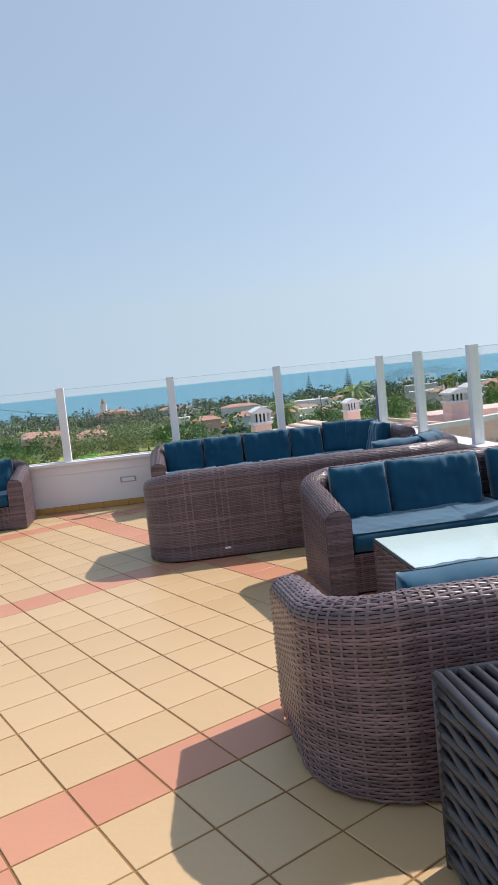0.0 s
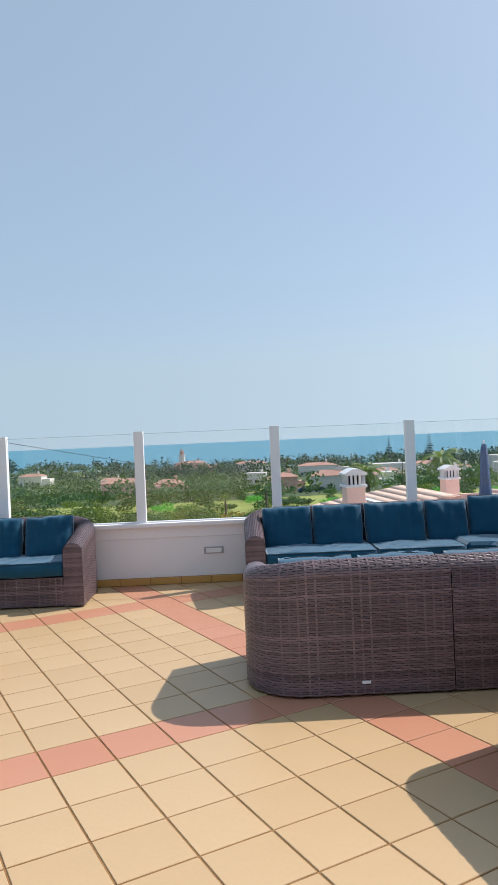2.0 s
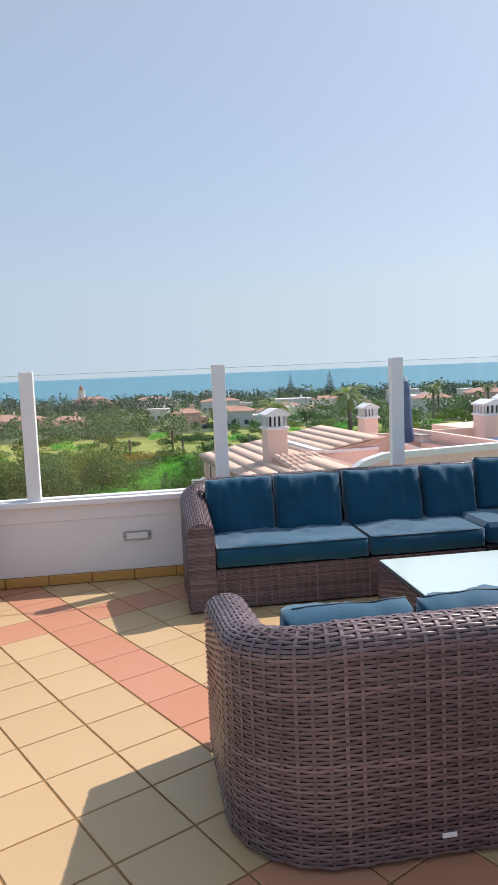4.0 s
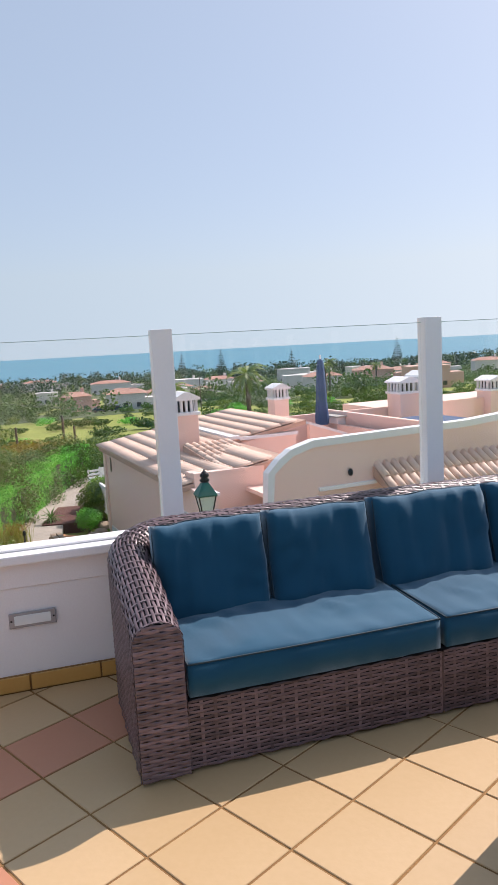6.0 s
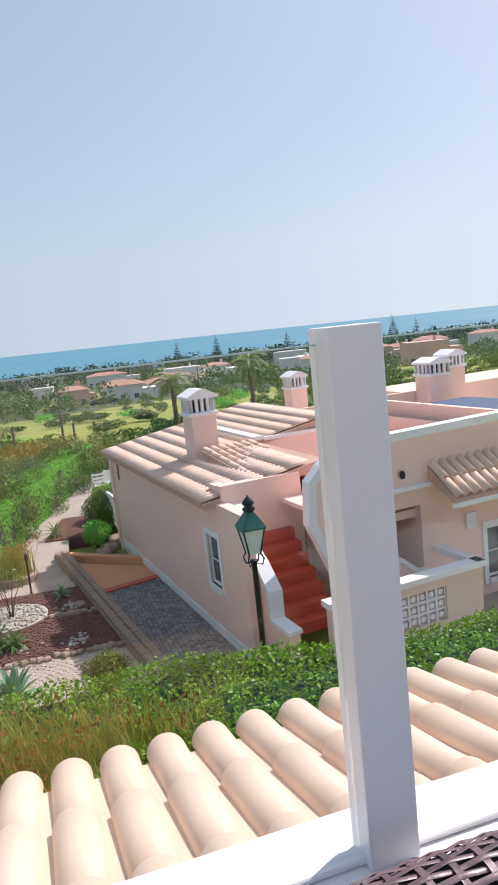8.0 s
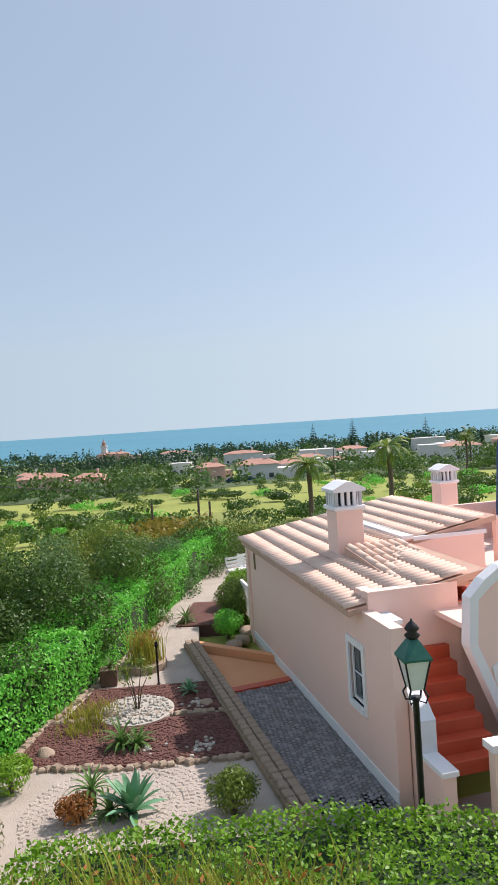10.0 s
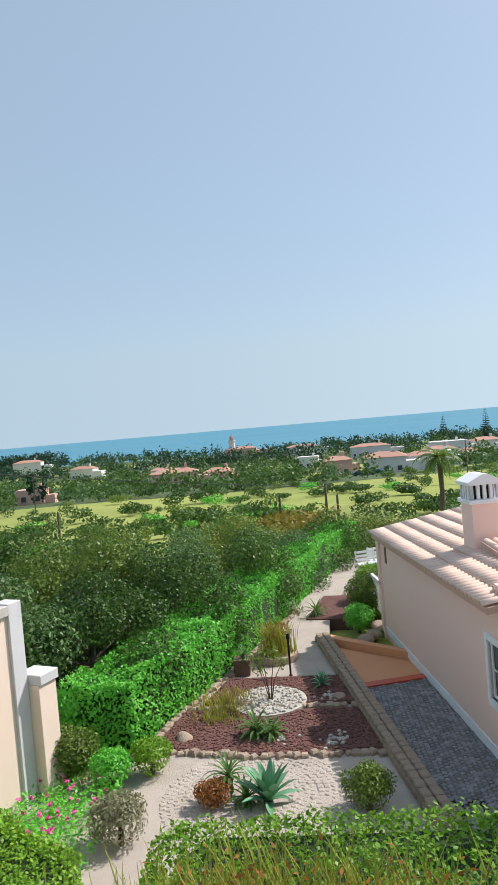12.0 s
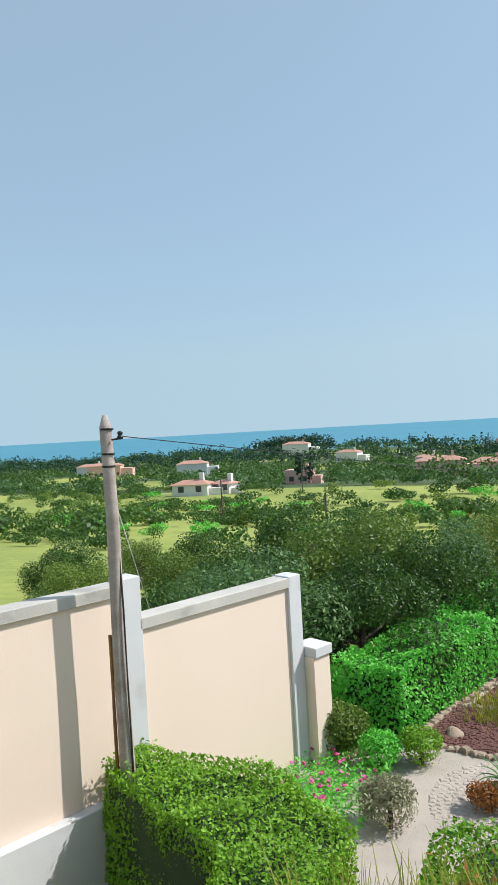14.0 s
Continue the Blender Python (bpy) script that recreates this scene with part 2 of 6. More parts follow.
LEAF_ALOE = leafy("aloe_leaf", (0.05, 0.14, 0.03), (0.16, 0.29, 0.07), wide=2)
PETAL_PINK = material("magenta_petal", (0.55, 0.05, 0.22), (0.75, 0.12, 0.35), 0.6, 6, 30, 0, island=0.5)
PETAL_ORANGE = material("orange_bloom", (0.42, 0.10, 0.02), (0.60, 0.22, 0.05), 0.6, 6, 30, 0, island=0.5)
FAR_WHITE = material("distant_white_render", (0.66, 0.62, 0.60), (0.78, 0.75, 0.73), 0.85, 0.2, 5, 0.1)
FAR_PINK = material("distant_pink_render", (0.60, 0.36, 0.30), (0.70, 0.45, 0.38), 0.85, 0.2, 5, 0.1)
FAR_ROOF = material("distant_clay_roof", (0.40, 0.20, 0.15), (0.52, 0.30, 0.23), 0.85, 0.4, 5, 0.2)
FAR_SHADE = material("distant_window_dark", (0.03, 0.035, 0.04), (0.08, 0.085, 0.09), 0.3, 1, 8, 0)
CAR_BLUE = material("dark_blue_car_paint", (0.02, 0.06, 0.10), (0.03, 0.09, 0.14), 0.25, 2, 20, 0, metal=0.2)


# ---- builders ----
def mesh_from(name, verts, faces, mat, smooth=False):
    me = bpy.data.meshes.new(name)
    me.from_pydata([tuple(v) for v in verts], [], [tuple(f) for f in faces])
    for m in (mat if isinstance(mat, (list, tuple)) else [mat]):
        me.materials.append(m)
    if smooth:
        me.polygons.foreach_set("use_smooth", [True] * len(me.polygons))
    me.update()
    return me


def quads_mesh(name, verts, mat, smooth=False):
    """verts: array (n, 4, 3), one separate quad each."""
    n = len(verts)
    me = bpy.data.meshes.new(name)
    me.vertices.add(4 * n)
    me.vertices.foreach_set("co", np.asarray(verts, dtype=np.float32).ravel())
    me.loops.add(4 * n)
    me.loops.foreach_set("vertex_index", np.arange(4 * n, dtype=np.int32))
    me.polygons.add(n)
    me.polygons.foreach_set("loop_start", np.arange(0, 4 * n, 4, dtype=np.int32))
    me.materials.append(mat)
    me.update(calc_edges=True)
    return me


def part_of(name, me, parent=None, label="", m=None):
    ob = new(name, me)
    if parent:
        ob.parent = parent
    if m is not None:
        ob.matrix_basis = m
    if label:
        ob["label"] = label
    return ob


def part(name, bm, mat, parent=None, label="", m=None, smooth=False):
    me = bpy.data.meshes.new(name)
    bm.to_mesh(me)
    bm.free()
    me.materials.append(mat)
    if smooth:
        me.polygons.foreach_set("use_smooth", [True] * len(me.polygons))
    return part_of(name, me, parent, label, m)


def box(x0, x1, y0, y1, z0, z1, bevel=0.0, seg=1):
    bm = bmesh.new()
    bmesh.ops.create_cube(bm, size=1)
    for v in bm.verts:
        v.co = Vector(((x0 + x1) / 2 + v.co.x * (x1 - x0), (y0 + y1) / 2 + v.co.y * (y1 - y0), (z0 + z1) / 2 + v.co.z * (z1 - z0)))
    if bevel:
        bmesh.ops.bevel(bm, geom=bm.edges[:], offset=bevel, segments=seg, affect="EDGES", profile=0.6)
    return bm


def prism(outline, axis, a, b, bevel=0.0):
    """An outline in the plane across axis, drawn out from a to b. axis y: outline in (x, z); axis z: in (x, y); axis x: in (y, z)."""
    bm = bmesh.new()
    def at(p, q, d):
        return (p, d, q) if axis == "y" else (p, q, d) if axis == "z" else (d, p, q)
    low = [bm.verts.new(at(p, q, a)) for p, q in outline]
    high = [bm.verts.new(at(p, q, b)) for p, q in outline]
    bm.faces.new(low)
    bm.faces.new(high[::-1])
    n = len(outline)
    for i in range(n):
        bm.faces.new((low[i], high[i], high[(i + 1) % n], low[(i + 1) % n]))
    bmesh.ops.recalc_face_normals(bm, faces=bm.faces[:])
    if bevel:
        bmesh.ops.bevel(bm, geom=bm.edges[:], offset=bevel, segments=1, affect="EDGES")
    return bm


def lathe(rings, sides=16, cap=True):
    """rings: (radius, z) from below up."""
    bm = bmesh.new()
    loops = [[bm.verts.new((r * math.cos(2 * math.pi * k / sides), r * math.sin(2 * math.pi * k / sides), z)) for k in range(sides)] for r, z in rings]
    for lo, hi in zip(loops, loops[1:]):
        for k in range(sides):
            bm.faces.new((lo[k], lo[(k + 1) % sides], hi[(k + 1) % sides], hi[k]))
    if cap:
        bm.faces.new(loops[0][::-1])
        bm.faces.new(loops[-1])
    return bm


def tube_into(bm, pts, radii, sides=8):
    loops = []
    pts = [Vector(p) for p in pts]
    for i, p in enumerate(pts):
        d = (pts[min(i + 1, len(pts) - 1)] - pts[max(i - 1, 0)]).normalized()
        a = d.orthogonal().normalized()
        b = d.cross(a)
        r = radii[i] if isinstance(radii, (list, tuple)) else radii
        loops.append([bm.verts.new(p + r * (math.cos(2 * math.pi * k / sides) * a + math.sin(2 * math.pi * k / sides) * b)) for k in range(sides)])
    for lo, hi in zip(loops, loops[1:]):
        c = min(range(sides), key=lambda s: (hi[s].co - lo[0].co).length)
        for k in range(sides):
            bm.faces.new((lo[k], lo[(k + 1) % sides], hi[(k + 1 + c) % sides], hi[(k + c) % sides]))
    bm.faces.new(loops[0][::-1])
    bm.faces.new(loops[-1])
    return bm


def tube(pts, radii, sides=8):
    return tube_into(bmesh.new(), pts, radii, sides)


def thing(name, label, category, at=(0, 0, 0), turn=0.0, group="", kind=""):
    ob = new(name)
    ob.matrix_basis = pose(*at, 0, 0, turn)
    ob.empty_display_size = 0.1
    return tagged(ob, label, category, group, kind)


def setting(name, bm_or_mesh, mat=None, label="", category="", smooth=False):
    ob = part_of(name, bm_or_mesh) if isinstance(bm_or_mesh, bpy.types.Mesh) else part(name, bm_or_mesh, mat, smooth=smooth)
    return tagged(ob, label, category, kind="structure")


rng = np.random.default_rng(7)


def leaf_quads(centres, normals, size, spread=0.8, aspect=0.5, seed=1):
    """One small quad a leaf, turned about its normal at random."""
    g = np.random.default_rng(seed)
    n = len(centres)
    nrm = np.asarray(normals) + g.normal(0, spread, (n, 3))
    nrm /= np.linalg.norm(nrm, axis=1, keepdims=True) + 1e-9
    a = np.cross(nrm, g.normal(0, 1, (n, 3)))
    a /= np.linalg.norm(a, axis=1, keepdims=True) + 1e-9
    b = np.cross(nrm, a)
    s = size * g.uniform(0.6, 1.3, (n, 1))
    c = np.asarray(centres)
    return np.stack([c - a * s * 0.5, c + b * s * aspect * 0.5 - a * s * 0.05, c + a * s * 0.5, c - b * s * aspect * 0.5 - a * s * 0.05], 1)


def sphere_points(n, seed):
    g = np.random.default_rng(seed)
    v = g.normal(0, 1, (n, 3))
    return v / np.linalg.norm(v, axis=1, keepdims=True)


def clump_leaves(clumps, per_area, size, seed=1, fill=0.35, aspect=0.5):
    """clumps: (x, y, z, rx, ry, rz). Leaves sit near each clump's skin."""
    out = []
    for k, (x, y, z, rx, ry, rz) in enumerate(clumps):
        n = max(12, int(per_area * 4 * (rx * ry + ry * rz + rx * rz)))
        d = sphere_points(n, seed + 31 * k)
        g = np.random.default_rng(seed + 31 * k + 1)
        r = 1 - fill * g.random((n, 1)) ** 1.6 + g.normal(0, 0.06, (n, 1))
        out.append(leaf_quads(np.array([x, y, z]) + d * r * np.array([rx, ry, rz]), d + np.array([0, 0, 0.35]), size, seed=seed + k, aspect=aspect))
    return np.concatenate(out)


# ---- the roof terrace ----
TILE, TWIST = 0.301, radians(27.9)
FLOOR_X0, FLOOR_X1, FLOOR_Y0, FLOOR_Y1 = -6.0, 3.10, -3.5, 9.205
RAIL_Y, RAIL_X = 9.24, 3.14
floor = setting("floor", box(FLOOR_X0, FLOOR_X1 + 0.2, FLOOR_Y0, 9.36, -0.35, -0.004), GROUT, "terrace floor of cream tiles with terracotta bands, brown joints", "floor")
setting("terrace_building", box(FLOOR_X0, FLOOR_X1 + 0.2, FLOOR_Y0, 9.355, -4.4, -0.352), PEACH_WALL, "peach rendered building under the roof terrace", "building")
parapet = setting("wall_parapet", box(FLOOR_X0, 3.32, 9.21, 9.345, -0.002, 0.585), WHITE_PAINT, "low white painted parapet wall round the terrace", "parapet")
part("upper_band", box(FLOOR_X0, 3.05, 9.200, 9.212, 0.47, 0.584, 0.003), WHITE_PAINT, parapet)
part("coping", box(FLOOR_X0, 3.36, 9.15, 9.375, 0.586, 0.628, 0.008, 2), WHITE_PAINT, parapet, "white coping with rounded edges")
part("glass_channel", box(FLOOR_X0, 3.2, 9.222, 9.258, 0.629, 0.641, 0.003), WHITE_PAINT, parapet)
side_wall = setting("wall_parapet_side", box(3.105, 3.25, FLOOR_Y0, 9.205, -0.002, 0.585), WHITE_PAINT, "low white painted side parapet wall", "parapet")
part("coping", box(3.05, 3.30, FLOOR_Y0, 9.148, 0.586, 0.628, 0.008, 2), WHITE_PAINT, side_wall)


back_wall = setting("wall_stair_house", box(FLOOR_X0, 3.3, FLOOR_Y0 - 0.28, FLOOR_Y0 - 0.02, -0.3, 3.1, 0.01), WHITE_PAINT, "plain white wall of the stair house", "wall")


def skirting():
    base = tagged(part("baseboard", box(FLOOR_X0, 3.08, 9.198, 9.209, 0.0, 0.072), GROUT), "ochre tile skirting along the parapet", "baseboard", kind="structure")
    me = None
    x = -5.9
    while x < 0.3:
        bm = box(0, 0.302, 0, 0.012, 0, 0.068, 0.002)
        if me is None:
            ob = part("skirting_tile", bm, SKIRT_TILE, base, m=pose(x, 9.186, 0.002))
            me = ob.data
        else:
            bm.free()
            part_of("skirting_tile", me, base, m=pose(x, 9.186, 0.002))
        x += 0.31


skirting()


def balustrade():
    rail = thing("glass_balustrade", "clear glass balustrade between square white posts on the parapet", "balustrade", (0, 0, 0), kind="structure")
    post = part("post", box(-0.048, 0.048, -0.038, 0.038, 0.628, 1.562, 0.004, 2), POST_PAINT, rail, m=pose(-1.01, RAIL_Y, 0))
    part("base_plate", box(-0.06, 0.06, -0.05, 0.05, 0.629, 0.640, 0.003), POST_PAINT, post)
    xs = [-1.01 + 1.384 * k for k in range(-3, 4)]
    for x in xs:
        if abs(x + 1.01) > 0.01:
            part_of("post", post.data, rail, m=pose(x, RAIL_Y, 0))
    ys = [RAIL_Y - 1.42 * k for k in range(1, 9)]
    for y in ys:
        part_of("post", post.data, rail, m=pose(RAIL_X, y, 0))
    def pane(width, m):
        p = part("pane", box(0.052, width - 0.052, -0.005, 0.005, 0.643, 1.535), PANE, rail, m=m)
        p.visible_shadow = False
        part("pane_edge", box(0.052, width - 0.052, -0.0052, 0.0052, 1.5352, 1.5378), PANE_EDGE, p)
    for a, b in zip(xs, xs[1:]):
        pane(b - a, pose(a, RAIL_Y, 0))
    ys = [RAIL_Y] + ys
    for a, b in zip(ys, ys[1:]):
        pane(a - b, pose(RAIL_X, b, 0, 0, 0, 90))


balustrade()


def wall_vent():
    v = thing("wall_vent", "grey recessed step light in the parapet wall", "wall light", (-0.29, 9.2, 0.325))
    part("frame", prism([(-0.10, -0.034), (0.10, -0.034), (0.10, 0.034), (-0.10, 0.034)], "y", -0.006, 0.004, 0.002), VENT_METAL, v)
    part("cover", box(-0.078, 0.078, -0.010, -0.006, -0.022, 0.022, 0.002), LAMP_GLASS, v, "frosted cover")
    for x in (-0.09, 0.09):
        part("screw", box(x - 0.004, x + 0.004, -0.009, -0.0065, -0.004, 0.004, 0.001), LAMP_METAL, v)


wall_vent()


# ---- woven sofas ----
def woven_mesh(name, path, heights, thick, low, inner, side=1, roll=0.07, pitch=0.0135, stake=0.050):
    """A woven wall along a path: up the outside, over the rounded top and down the inside. Strands pass before and behind upright stakes."""
    path = np.array(path, float)
    seg = np.hypot(*np.diff(path, axis=0).T)
    arc = np.r_[0, np.cumsum(seg)]
    n = max(4, int(round(arc[-1] / (stake / 2))))
    s = np.linspace(0, arc[-1], n + 1)
    xy = np.stack([np.interp(s, arc, path[:, k]) for k in (0, 1)], 1)
    h = np.interp(s, arc, np.array(heights, float))
    tang = np.gradient(xy, axis=0)
    tang /= np.linalg.norm(tang, axis=1, keepdims=True)
    out = side * np.stack([-tang[:, 1], tang[:, 0]], 1)
    h0 = float(np.max(heights))
    prof = [(0.0, z / (h0 - roll), 0.0) for z in np.arange(low, h0 - roll, pitch)]
    if thick:
        arc_n = max(5, int(round((thick * 1.35) / pitch)))
        prof += [(-thick / 2 + thick / 2 * math.cos(a), 1.0, roll * math.sin(a)) for a in np.linspace(0.0, math.pi, arc_n)]
        prof += [(-thick, z / (h0 - roll), 0.0) for z in np.arange(h0 - roll - pitch, inner, -pitch)]
    prof = np.array(prof)
    def surface(rows, lift):
        off = rows[:, 0][:, None]
        z = rows[:, 1][:, None] * (h - roll)[None, :] + rows[:, 2][:, None]
        dn, dz = np.gradient(rows[:, 0]), np.gradient(rows[:, 1] * (h0 - roll) + rows[:, 2])
        ln = np.hypot(dn, dz) + 1e-9
        nn, nz = (dz / ln)[:, None], (-dn / ln)[:, None]
        x = xy[None, :, 0] + out[None, :, 0] * (off + lift * nn)
        y = xy[None, :, 1] + out[None, :, 1] * (off + lift * nn)
        return np.stack([x, y, z + lift * nz], -1)
    k = np.arange(len(prof))[:, None]
    i = np.arange(n + 1)[None, :]
    wave = np.where(i % 2 == 0, np.where((i // 2 + k) % 2 == 0, 1.0, -1.0), 0.0) * 0.0034
    mid = surface(prof, wave + 0.0028)
    base = surface(prof, wave)
    step = np.gradient(base, axis=0)
    step /= np.linalg.norm(step, axis=2, keepdims=True) + 1e-9
    half = pitch * 0.41
    strips = np.stack([base - step * half, mid, base + step * half], 2)
    R, S = strips.shape[:2]
    verts = [strips.reshape(-1, 3)]
    idx = np.arange(R * S * 3).reshape(R, S, 3)
    faces = [np.stack([idx[:, :-1, a], idx[:, 1:, a], idx[:, 1:, a + 1], idx[:, :-1, a + 1]], -1).reshape(-1, 4) for a in (0, 1)]
    mats = [np.zeros(len(faces[0]) * 2, int)]
    # dark sheet behind the strands paints the shade seen through the gaps
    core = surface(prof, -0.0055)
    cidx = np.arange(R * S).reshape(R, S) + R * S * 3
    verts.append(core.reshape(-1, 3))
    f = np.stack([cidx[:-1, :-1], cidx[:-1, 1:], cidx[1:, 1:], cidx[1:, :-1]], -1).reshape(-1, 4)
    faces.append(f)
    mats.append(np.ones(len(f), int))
    stakes = surface(prof, 0.0030)[:, ::2]
    tg = np.stack([tang[::2, 0], tang[::2, 1], np.zeros(len(tang[::2]))], -1)[None]
    pair = np.stack([stakes - tg * 0.0060, stakes + tg * 0.0060], 2)
    start = R * S * 4
    sidx = np.arange(pair.shape[0] * pair.shape[1] * 2).reshape(pair.shape[0], pair.shape[1], 2) + start
    verts.append(pair.reshape(-1, 3))
    f = np.stack([sidx[:-1, :, 0], sidx[1:, :, 0], sidx[1:, :, 1], sidx[:-1, :, 1]], -1).reshape(-1, 4)
    faces.append(f)
    mats.append(np.zeros(len(f), int))
    verts, faces, mats = np.concatenate(verts), np.concatenate(faces), np.concatenate(mats)
    me = bpy.data.meshes.new(name)
    me.vertices.add(len(verts))
    me.vertices.foreach_set("co", verts.astype(np.float32).ravel())
    me.loops.add(len(faces) * 4)
    me.loops.foreach_set("vertex_index", faces.astype(np.int32).ravel())
    me.polygons.add(len(faces))
    me.polygons.foreach_set("loop_start", np.arange(0, 4 * len(faces), 4, dtype=np.int32))
    me.materials.append(WICKER)
    me.materials.append(WICKER_SHADE_AND_BASE)
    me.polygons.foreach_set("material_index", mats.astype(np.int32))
    me.polygons.foreach_set("use_smooth", [True] * len(faces))
    me.update(calc_edges=True)
    return me


def arm_front_mesh(name, width, height, roll=0.07, pitch=0.0135):
    """The rounded front of an arm: short strands across it, in the plane y = 0, x from 0 to width."""
    verts, faces, z, k = [], [], 0.02, 0
    cols = 9
    while z < height - 0.004:
        over = max(0.0, (z - (height - roll)) / roll)
        half = width / 2 * math.sqrt(max(0.02, 1 - over * over))
        for dz, lift in ((-0.0072, 0.0), (0.0, 0.0042), (0.0072, 0.0)):
            for c in range(cols):
                wob = 0.004 * (1 if (c // 2 + k) % 2 == 0 else -1) * (c % 2)
                verts.append((width / 2 + half * (2 * c / (cols - 1) - 1), -(lift + wob + 0.002), z + dz))
        b = len(verts) - 3 * cols
        for r in (0, 1):
            for c in range(cols - 1):
                faces.append((b + r * cols + c, b + r * cols + c + 1, b + (r + 1) * cols + c + 1, b + (r + 1) * cols + c))
        z += pitch
        k += 1
    return mesh_from(name, verts, faces, WICKER, True)


def cushion_mesh(name, w, d, h, seed, puff=0.35, wrinkle=0.012):
    """A stuffed cushion: fuller in the middle, thin at the seams, with soft creases."""
    nx, ny = max(8, int(w / 0.022)), max(8, int(d / 0.022))
    verts, faces = [], []
    def sheet(sign):
        b = len(verts)
        for j in range(ny + 1):
            for i in range(nx + 1):
                a, c = 2 * i / nx - 1, 2 * j / ny - 1
                edge = (1 - abs(a) ** 6) * (1 - abs(c) ** 6)
                full = (1 - puff) + puff * max(0.0, edge) ** 0.5
                pull = 1 - 0.035 * (1 - full) * 3 * (abs(a) * abs(c))
                x, y = a * w / 2 * pull, c * d / 2 * pull
                if puff > 0.4:
                    x *= 1 - 0.045 * (1 - c * c)
                    y *= 1 - 0.060 * (1 - a * a)
                    y += 0.010 * noise.noise(Vector((a * 2.5 + seed * 3.3, 0.5 * c, 1.0)))
                p = Vector((x * 3.5 + seed * 7.1, y * 3.5, sign * 3.0))
                crease = noise.noise(p) * wrinkle + noise.noise(Vector((x * 16 + seed, y * 6 + noise.noise(p) * 2.0, sign))) * wrinkle * 0.55
                if puff > 0.4:
                    crease += 0.020 * max(0.0, c + 0.2) ** 2 * noise.noise(Vector((x * 26 + seed * 5 + y * 6, y * 4, sign * 2.0)))
                    crease += 0.018 * max(0.0, abs(a) - 0.30) * noise.noise(Vector((x * 5, y * 22 + seed * 3, sign * 2.0)))
                verts.append((x, y, sign * (h / 2 * full + crease * max(0.0, edge) ** 0.3)))
        for j in range(ny):
            for i in range(nx):
                q = (b + j * (nx + 1) + i, b + j * (nx + 1) + i + 1, b + (j + 1) * (nx + 1) + i + 1, b + (j + 1) * (nx + 1) + i)
                faces.append(q if sign > 0 else q[::-1])
        return b
    t, u = sheet(1), sheet(-1)
    ring = [i for i in range(nx)] + [(nx + 1) * j + nx for j in range(ny)] + [(nx + 1) * ny + nx - i for i in range(nx)] + [(nx + 1) * (ny - j) for j in range(ny)]
    for p, q in zip(ring, ring[1:] + ring[:1]):
        faces.append((u + p, u + q, t + q, t + p))
    me = mesh_from(name, verts, faces, CUSHION, True)
    outline = [Vector(verts[t + p]) for p in ring]
    return me, outline


def add_cushion(sofa, name, w, d, h, m, seed, puff=0.35, wrinkle=0.012, label=""):
    me, ring = cushion_mesh(name, w, d, h, seed, puff, wrinkle)
    c = part_of(name, me, sofa, label, m)
    pts = ring[::3] + [ring[0]]
    part("piping", tube(pts, 0.0035, 5), PIPING, c, smooth=True)
    return c


ARM = 0.17


def corner_path(width, depth, radius, both=False):
    pts = [(0.0, 0.0), (0.0, depth - radius)]
    pts += [(radius - radius * math.cos(a), depth - radius + radius * math.sin(a)) for a in np.linspace(0.15, math.pi / 2, 10)]
    return pts + [(width, depth)]


def sofa_module(at, turn, width, depth=0.86, arm=None, radius=0.26, back=0.75, arm_front=0.575, pillows=(), seats=1, seat_y=0.0, label="", seed=1, apron=True, pillow_z=0.560):
    """Faces its own -y. arm: 'L', 'R' or None. pillows: (x, width, tilt)."""
    sofa = thing("sectional_sofa", label, "sofa", at, turn, group="wicker sectional sofas")
    if arm:
        path = corner_path(width, depth, radius)
        arcs = np.r_[0, np.cumsum(np.hypot(*np.diff(np.array(path), axis=0).T))]
        hs = np.interp(arcs, [0, 0.12, depth - radius * 0.3, depth + 0.2, 9], [arm_front, arm_front + 0.02, back - 0.03, back, back])
        side = 1
        if arm == "R":
            path = [(width - x, y) for x, y in path]
            side = -1
        part_of("woven_frame", woven_mesh("woven_frame", path, hs, ARM, 0.02, 0.30, side), sofa, "brown-grey woven wicker with a rounded top")
        front = arm_front_mesh("arm_front", ARM, arm_front)
        tagged(part_of("arm_front", front, sofa, m=pose(0 if arm == "L" else width - ARM, 0.0, 0)), kind="stuff")
    else:
        part_of("woven_frame", woven_mesh("woven_frame", [(0, depth), (width, depth)], [back, back], ARM, 0.02, 0.30, 1), sofa, "brown-grey woven wicker with a rounded top")
    x0, x1 = (ARM + 0.004 if arm == "L" else 0.004), (width - ARM - 0.004 if arm == "R" else width - 0.004)
    if apron:
        part_of("woven_apron", woven_mesh("woven_apron", [(x0, 0.02), (x1, 0.02)], [0.335, 0.335], 0, 0.02, 0.0, -1), sofa)
    part("seat_deck", box(x0, x1, 0.035, depth - ARM, 0.06, 0.272, 0.01), WICKER_SHADE_AND_BASE, sofa)
    for k in range(seats):
        w = (x1 - x0) / seats
        add_cushion(sofa, "seat_cushion", w - 0.006, depth - ARM - 0.0, 0.135, pose(x0 + w * (k + 0.5), (depth - ARM) / 2 + 0.0, 0.345), seed + k, 0.12, 0.016, "dark teal seat cushion with piping")
    for k, (px, pw, tilt) in enumerate(pillows):
        add_cushion(sofa, "back_cushion", pw, 0.44, 0.19, pose(px + pw / 2, depth - ARM - 0.135, pillow_z, 90 - 14 + tilt * 0.3, tilt * 0.4, 0), seed + 10 + k, 0.62, 0.032, "dark teal back cushion with soft creases")
    return sofa


